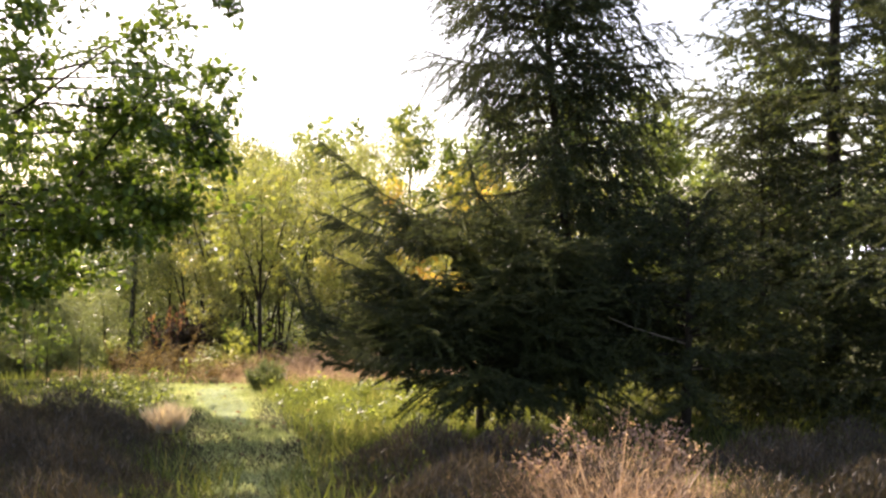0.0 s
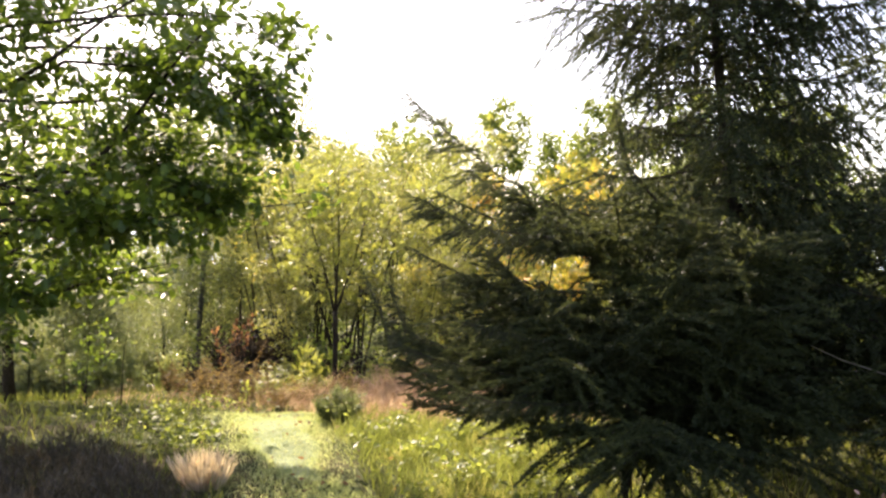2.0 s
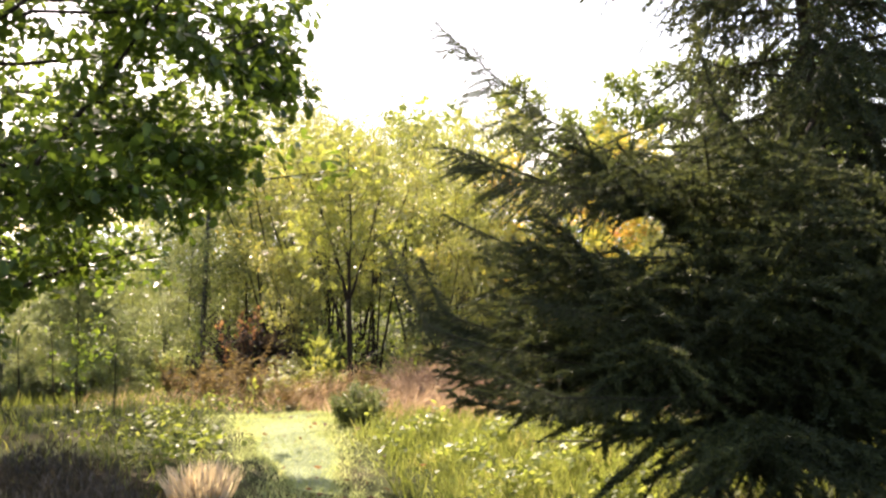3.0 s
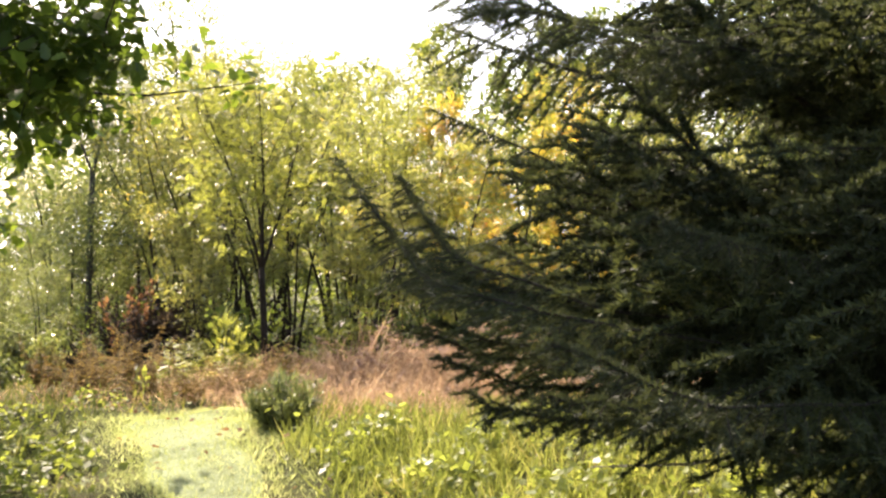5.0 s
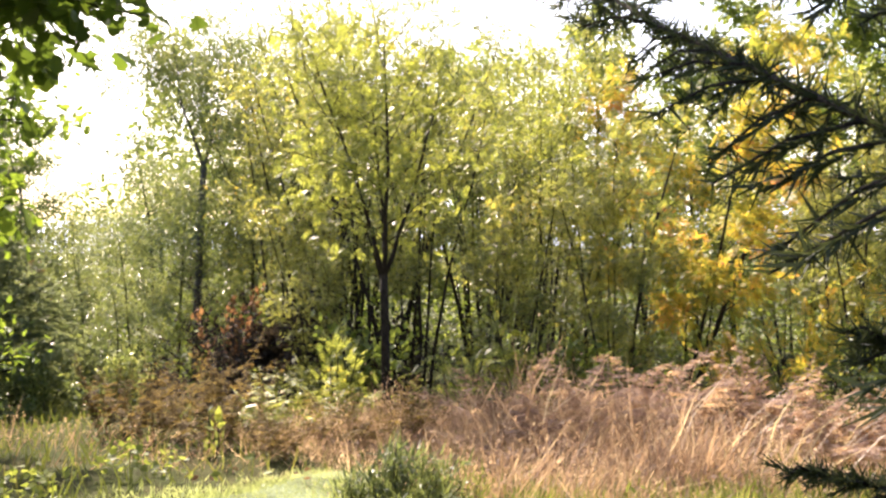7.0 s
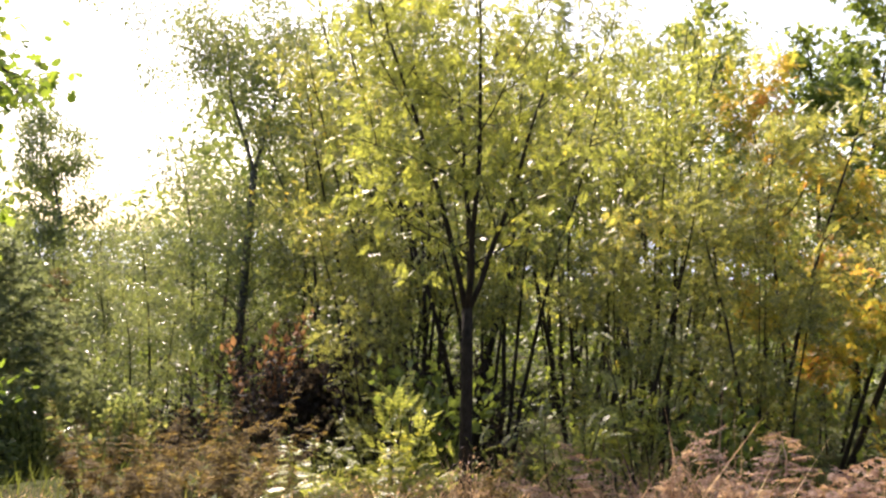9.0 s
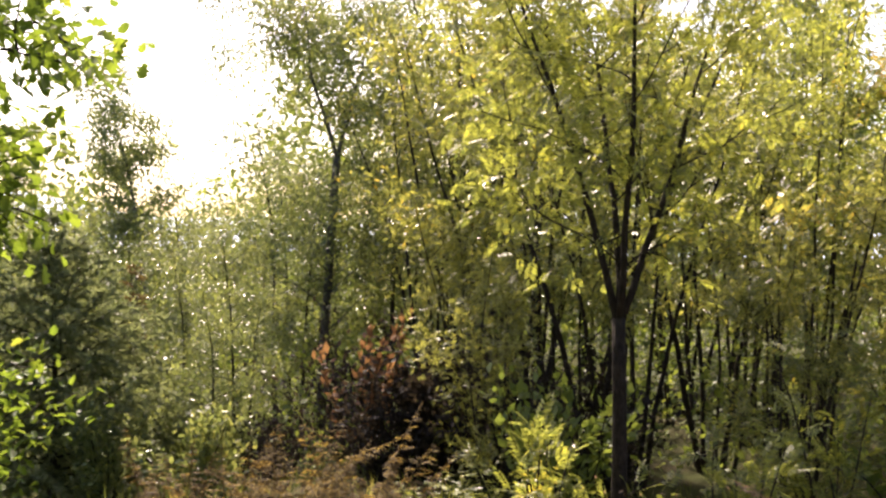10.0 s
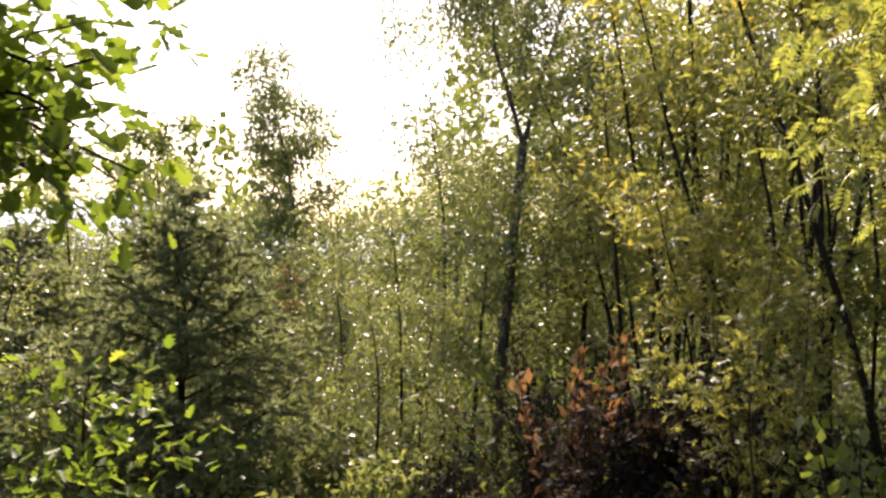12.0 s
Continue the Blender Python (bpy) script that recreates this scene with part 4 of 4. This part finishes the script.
# low shrubs whose dark leaves carry the thicket's shade in their colour
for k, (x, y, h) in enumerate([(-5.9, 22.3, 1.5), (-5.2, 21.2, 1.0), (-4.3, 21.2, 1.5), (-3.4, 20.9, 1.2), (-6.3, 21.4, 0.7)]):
    shrub("withered_shrub", gz(x, y), "purplish-brown shrub under the willows, darkened in colour for shade", "shrub", h, 0.7, LANCE, SHADED_SHRUB, 140 + k, stems=14, leaves=1500, leaf_size=0.06, group="withered shrubs")
for k, (x, y, h) in enumerate([(-3.55, 18.4, 0.85), (-2.55, 18.7, 0.8), (-2.0, 19.2, 1.2)]):
    shrub("rowan_seedling", gz(x, y), "rowan seedling with yellow-green feathered leaves beside the forked tree", "seedling", h, 0.4, PINNATE, YELLOW_LEAF, 150 + k, stems=6, leaves=110, leaf_size=0.14, group="rowan seedlings")
shrub("yellow_shrub", gz(-11.7, 30.0), "small bright yellow-leaved shrub", "shrub", 1.1, 0.5, LANCE, YELLOW_LEAF, 65, stems=8, leaves=700, leaf_size=0.1)


def bracken(at, label, length, mat, seed, fronds=9, group="", droop=0.75):
    """A bracken fern: long arching fronds from one root, each a rachis with feathered leaflets that shorten towards the tip."""
    rng = np.random.default_rng(seed)
    root = thing("bracken_fern", at, label, "fern", group)
    for k in range(fronds):
        a = k * 2.4 + rng.uniform(-0.5, 0.5)
        ln = 1.15 * length * rng.uniform(0.6, 1.1)
        out = rng.uniform(0.15, 0.6)
        line = bend((0.06 * math.cos(a), 0.06 * math.sin(a), -0.03), (out * math.cos(a), out * math.sin(a), 1), ln, rng, -droop * rng.uniform(0.7, 1.5), 0.09, 9)
        n = 40
        t = np.repeat(np.linspace(0.28, 0.98, n // 2), 2)
        p, d = along(line, t)
        side = unit(np.cross(d, UP) + 1e-4) * np.where(np.arange(n) % 2, 1, -1)[:, None]
        size = ln * 0.25 * (1.05 - t) ** 0.8 * rng.uniform(0.75, 1.2, n)
        way = unit(side + d * 0.45 + rng.normal(0, 0.22, (n, 3)) - UP * rng.uniform(0.0, 0.5, (n, 1)))
        leaf = scatter(PINNATE, p, way, size, rng, roll=rng.normal(0, 0.35, n), wide=1.1)
        part("frond", mesh_of("frond", *joined([tube(line, np.linspace(0.005, 0.0015, len(line)), 4), leaf]), mat), root)
    return root


for k, (x, y, h) in enumerate([(-3.6, 16.7, 0.5), (-4.2, 17.0, 0.6), (-3.3, 17.2, 0.55), (-4.8, 17.4, 0.65), (-3.9, 17.6, 0.7), (-2.9, 17.4, 0.55), (-4.4, 18.1, 0.75), (-5.4, 18.0, 0.6), (-5.1, 18.8, 0.75),
                               (-3.5, 18.0, 0.7)]):
    if k % 5 == 4:
        bracken(gz(x, y), "yellow-green bracken fern turning gold at the thicket", h, YELLOW_LEAF, 120 + k, fronds=6, group="bracken ferns")
    else:
        bracken(gz(x, y), "golden brown bracken fern at the edge of the thicket", h, BRACKEN_LEAF, 120 + k, group="bracken ferns")
for k, (x, y, h) in enumerate([(-1.7, 16.6, 0.75), (-0.9, 17.2, 0.9), (-0.2, 16.8, 0.9), (-1.3, 17.6, 0.9), (0.4, 17.0, 0.5), (-0.5, 17.6, 0.75), (-2.1, 17.7, 0.75),
                               (-1.9, 16.0, 0.6), (0.1, 16.2, 0.8), (-1.2, 16.7, 0.8), (-0.1, 17.5, 0.8)]):
    bracken(gz(x, y, 0.03), "dead pinkish-brown bracken curled in the dry grass", h, DEAD_BRACKEN, 180 + k, fronds=9, group="dead bracken ferns", droop=1.3)
for k, (x, y, h) in enumerate([(0.7, 20.4, 1.3), (1.5, 20.9, 1.6), (0.1, 20.6, 1.0), (2.2, 21.3, 1.7)]):
    shrub("rowan_seedling", gz(x, y), "rowan seedling turning orange and yellow under the rowan tree", "seedling", h, 0.55, PINNATE, ORANGE_LEAF, 170 + k, stems=7, leaves=170, leaf_size=0.16, group="orange rowan seedlings")
for k, (x, y, h) in enumerate([(-1.4, 19.6, 0.8), (-3.6, 19.6, 1.0), (1.2, 19.6, 1.0)]):
    shrub("bramble_bush", gz(x, y), "leafy yellow-green bramble under the thicket", "bush", h, 0.7, LANCE, GREEN_LEAF, 80 + k, stems=12, leaves=650, leaf_size=0.085, group="brambles", wide=1.3)
for k, (x, y, h) in enumerate([(1.25, 8.0, 0.62), (0.98, 7.6, 0.5), (1.75, 8.2, 0.5)]):
    shrub("dead_bracken", gz(x, y), "dead pinkish-brown bracken lit by the sun", "fern", h, 0.42, LANCE, DEAD_BRACKEN, 101 + k, stems=16, leaves=1300, leaf_size=0.042, lean=0.8, group="dead bracken clumps")
shrub("yellow_seedling", gz(-4.0, 16.4), "small yellow seedling at the path's edge", "seedling", 0.42, 0.2, LANCE, YELLOW_LEAF, 91, stems=4, leaves=34, leaf_size=0.08)


def build_lowgrowth():
    rng = np.random.default_rng(5)
    # short grass of the path and the small glade
    n = 150000
    x, y = rng.uniform(-4.6, 0.4, n), 4.5 + 12.0 * rng.random(n) ** 0.7
    mid = np.interp(y, *PATH_MID)
    half = np.interp(y, *PATH_HALF) * (0.85 + 0.3 * np.sin(y * 2.3) * np.sin(y * 0.9 + 1))
    keep = np.abs(x - mid) < half * (0.75 + rng.exponential(0.36, n))
    xy = np.column_stack([x, y])[keep]
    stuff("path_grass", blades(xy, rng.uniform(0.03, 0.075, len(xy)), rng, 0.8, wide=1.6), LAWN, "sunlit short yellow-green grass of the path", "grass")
    # rough grass everywhere else near by
    n = 75000
    xy = np.column_stack([rng.uniform(-8, 7, n), 0.5 + 20.5 * rng.random(n) ** 1.15])
    off = np.abs(xy[:, 0] - np.interp(xy[:, 1], *PATH_MID)) > np.interp(xy[:, 1], *PATH_HALF) * 1.2
    thin_left = (xy[:, 0] < -2.6) & (xy[:, 1] > 6) & (rng.random(len(xy)) < 0.65)
    xy = xy[~thin_left & (way_gap(xy) > 0.15) & (off | (xy[:, 1] < 9) | (xy[:, 1] > 16.2))]
    stuff("rough_grass", blades(xy, rng.uniform(0.07, 0.25, len(xy)), rng, 0.45, wide=0.9), ROUGH_GRASS, "rough green and straw-coloured grass", "grass")
    # leafy weeds and brambles beside the path, below the spruce
    xy = np.concatenate([blob_points(rng, 14000, [(-0.6, 11.6), (-0.8, 10.6), (0.2, 9.9), (-0.9, 12.4), (0.7, 9.2), (-1.5, 13.0), (1.2, 8.8), (-0.4, 13.2), (-0.2, 10.8), (0.4, 11.4)], 0.42),
                         blob_points(rng, 4200, [(-3.7, 13.4), (-4.1, 14.4), (-3.4, 12.2), (-3.9, 15.2), (-4.4, 13.4), (-3.5, 12.9)], 0.24)])
    xy = xy[way_gap(xy) > 0.5]
    swell = np.sin(xy[:, 0] * 5.3 + xy[:, 1] * 1.7) * np.sin(xy[:, 1] * 4.6 - xy[:, 0] * 2.1) + 0.5 * np.sin(xy[:, 0] * 13 + 2) * np.sin(xy[:, 1] * 11)
    m = swell > rng.uniform(-0.25, 0.7, len(xy))
    xy, swell = xy[m], swell[m]
    z = ground_z(xy[:, 0], xy[:, 1]) + 0.02 + (0.03 + 0.19 * np.clip(swell + 0.1, 0, 1.3)) * rng.uniform(0, 1, len(xy)) ** 0.8
    way = unit(np.column_stack([rng.normal(0, 1, (len(xy), 2)), rng.normal(0.2, 0.5, len(xy))]))
    stuff("bramble_leaves", scatter(LANCE, np.column_stack([xy, z]), way, rng.uniform(0.025, 0.07, len(xy)), rng, wide=1.5), WEED, "low leafy green brambles in the sun", "brambles")
    tufts = np.repeat(blob_points(rng, 900, [(-0.6, 11.6), (-0.8, 10.6), (0.2, 9.9), (-0.9, 12.4), (0.8, 9.0), (-1.5, 13.2), (-1.0, 14.6), (1.6, 8.4), (-0.2, 14.0)], 0.5), 16, axis=0)
    tufts = tufts + rng.normal(0, 0.04, tufts.shape)
    tufts = tufts[way_gap(tufts) > 0.4]
    stuff("grass_tufts", blades(tufts, rng.uniform(0.08, 0.27, len(tufts)), rng, 0.5, wide=0.5), VERGE_GRASS, "loose tufts of longer grass among brambles", "grass")
    # faded heather mounds of the foreground
    centres = [(-3.6, 10.2), (-4.6, 10.6), (-5.4, 9.6), (-4.0, 9.2), (-2.6, 7.6), (-3.4, 8.4), (-4.2, 8.2), (-3.0, 9.3), (-4.8, 9.4), (-2.3, 6.2), (-3.6, 6.4), (0.2, 7.2), (0.6, 8.3), (-0.1, 8.4), (1.2, 7.0), (2.6, 8.2), (3.4, 8.8), (2.0, 6.2), (-4.4, 6.9), (3.0, 7.0)]
    xy = blob_points(rng, 95000, centres, 0.36)
    xy = xy[way_gap(xy) > 0.4]
    d = np.min(np.linalg.norm(xy[:, None] - np.array(centres)[None], axis=2), axis=1)
    z = ground_z(xy[:, 0], xy[:, 1]) + (0.5 * np.exp(-(d / 0.55) ** 2)) * rng.uniform(0.1, 1, len(xy)) ** 0.6
    way = np.column_stack([rng.normal(0, 0.55, (len(xy), 2)), np.ones(len(xy))])
    stuff("heather", scatter(THIN, np.column_stack([xy, z]), way, rng.uniform(0.03, 0.085, len(xy)), rng, roll=rng.uniform(-3, 3, len(xy)), wide=0.9), HEATHER, "faded dark brown heather mounds", "heather")
    # tall dry grass before the thicket and at the near right
    xy = np.concatenate([blob_points(rng, 19000, [(-2.0, 17.0), (-1.4, 16.4), (-0.6, 16.8), (-1.8, 17.6), (-0.2, 17.4), (0.7, 16.6), (-3.0, 17.8), (-1.0, 15.7), (0.2, 15.8), (1.2, 15.6), (-1.7, 15.4), (-1.3, 14.9), (-2.7, 17.0), (-3.3, 17.3)], 0.4),
                         blob_points(rng, 4000, [(0.8, 7.2), (1.2, 6.9), (1.5, 7.5), (1.0, 6.4), (1.9, 7.0)], 0.25),
                         blob_points(rng, 500, [(-4.2, 16.2), (-5.0, 17.4), (-5.8, 17.2)], 0.35)])
    rise = 0.52 * np.exp(-((xy[:, 0] + 1.7) / 1.1) ** 2 - ((xy[:, 1] - 16.2) / 1.2) ** 2) + 0.2 * np.exp(-((xy[:, 0] - 0.8) / 0.8) ** 2 - ((xy[:, 1] - 16.2) / 1.2) ** 2)
    rise = rise + 0.45 * np.exp(-((xy[:, 0] - 1.1) / 0.7) ** 2 - ((xy[:, 1] - 7.0) / 0.8) ** 2)
    rise = rise + 0.06 * np.exp(-((xy[:, 0] + 3.8) / 1.6) ** 2 - ((xy[:, 1] - 17.8) / 0.7) ** 2)
    patchy = 0.75 + 0.35 * np.sin(xy[:, 0] * 3.1 + 1) * np.sin(xy[:, 1] * 2.7)
    tall = (0.35 + 0.75 * rng.random(len(xy)) ** 1.3) * (0.42 + rise) * patchy * (0.8 + 0.4 * np.sin(xy[:, 0] * 9) * np.sin(xy[:, 1] * 8))
    stuff("dry_grass", blades(xy, tall, rng, 0.7, wide=0.2, lean=(0.25, 0)), STRAW, "tall dry pinkish-brown grass", "dry grass")
    # long pale stems that lean out of it
    n = 110
    lean_xy = blob_points(rng, n, [(0.4, 15.4), (1.0, 15.0), (1.5, 15.4), (-0.6, 16.0), (-1.6, 16.2)], 0.3)
    lean_at = np.column_stack([lean_xy, ground_z(lean_xy[:, 0], lean_xy[:, 1])])
    lean_way = np.column_stack([rng.normal(0.55, 0.25, n), rng.normal(-0.1, 0.2, n), np.ones(n)])
    stuff("grass_stalks", scatter(BLADE, lean_at, lean_way, rng.uniform(0.5, 0.95, n), rng, wide=0.16), PALE_STRAW, "long leaning bleached grass stalks", "grass stalks")
    # seed heads on that grass
    pick = np.repeat(np.arange(len(xy)), rng.integers(0, 5, len(xy)))
    top = xy[pick]
    z = ground_z(top[:, 0], top[:, 1]) + tall[pick] * rng.uniform(0.35, 0.95, len(top))
    way = np.column_stack([rng.normal(0.4, 0.5, len(top)), rng.normal(0, 0.5, len(top)), rng.normal(0.5, 0.4, len(top))])
    stuff("seed_heads", scatter(SLIM, np.column_stack([top + rng.normal(0, 0.09, top.shape), z]), way, rng.uniform(0.014, 0.034, len(top)), rng, wide=1.3), STRAW, "feathery seed heads of the dry grass", "seed heads")
    # undergrowth inside the thicket and the far hedge bottom
    n = 45000
    xy = np.column_stack([rng.uniform(-17, 9, n), rng.uniform(21.5, 35, n)])
    z = ground_z(xy[:, 0], xy[:, 1]) + rng.uniform(0, 1, n) ** 1.4 * 1.3
    way = unit(rng.normal(0, 1, (n, 3)))
    stuff("undergrowth", scatter(LANCE, np.column_stack([xy, z]), way, rng.uniform(0.05, 0.11, n), rng, wide=1.2), GREEN_LEAF, "tangled green undergrowth below the trees", "undergrowth")
    # woods beyond the thicket, down the slope
    pieces = []
    for k in range(95):
        a = rng.uniform(-0.75, 1.0)
        r = rng.uniform(36, 66)
        x, y = -r * math.sin(a), r * math.cos(a)
        h = rng.uniform(4.5, 6.5) * (0.85 if 0.35 < a < 0.62 else 1.25) - 0.4 * float(ground_z(x, y))
        m = 850
        u = rng.uniform(0.05, 1, m)
        w = rng.uniform(0.9, 1.6) * (0.25 + np.sin(math.pi * np.clip(u * 0.85 + 0.12, 0, 1)))
        b = rng.uniform(0, 6.28, m)
        p = np.column_stack([x + w * np.cos(b) * rng.uniform(0.4, 1.1, m), y + w * np.sin(b) * rng.uniform(0.4, 1.1, m), float(ground_z(x, y)) + u * h + rng.normal(0, 0.15, m)])
        pieces.append(scatter(LANCE, p, rng.normal(0, 1, (m, 3)), rng.uniform(0.15, 0.28, m), rng, wide=1.35))
    stuff("far_woods", joined(pieces), GREEN_LEAF, "far belt of green trees down the slope", "woods")
    # fallen leaves on the turf
    n = 90
    y = rng.uniform(9, 17, n)
    xy = np.column_stack([np.interp(y, *PATH_MID) + rng.normal(0, 0.5, n), y])
    at = np.column_stack([xy, ground_z(xy[:, 0], xy[:, 1]) + 0.06])
    way = np.column_stack([rng.normal(0, 1, (n, 2)), rng.normal(0, 0.25, n)])
    stuff("fallen_leaves", scatter(LANCE, at, way, rng.uniform(0.03, 0.07, n), rng, wide=1.3), RUST_LEAF, "brown fallen leaves on the turf", "leaves")
    # pale tuft beside the path
    root = thing("grass_tussock", gz(-2.7, 10.5), "bleached pale grass tussock among the heather", "tussock")
    a = rng.uniform(0, 6.28, 900)
    r = rng.uniform(0, 0.13, 900)
    at = np.column_stack([r * np.cos(a), r * np.sin(a), np.full(900, -0.02)])
    way = np.column_stack([np.cos(a) * r * 5, np.sin(a) * r * 5, np.ones(900)])
    part("tuft", mesh_of("tuft", *scatter(BLADE, at, way, rng.uniform(0.15, 0.34, 900), rng, roll=rng.uniform(-3, 3, 900), wide=0.7), PALE_STRAW), root)


build_lowgrowth()
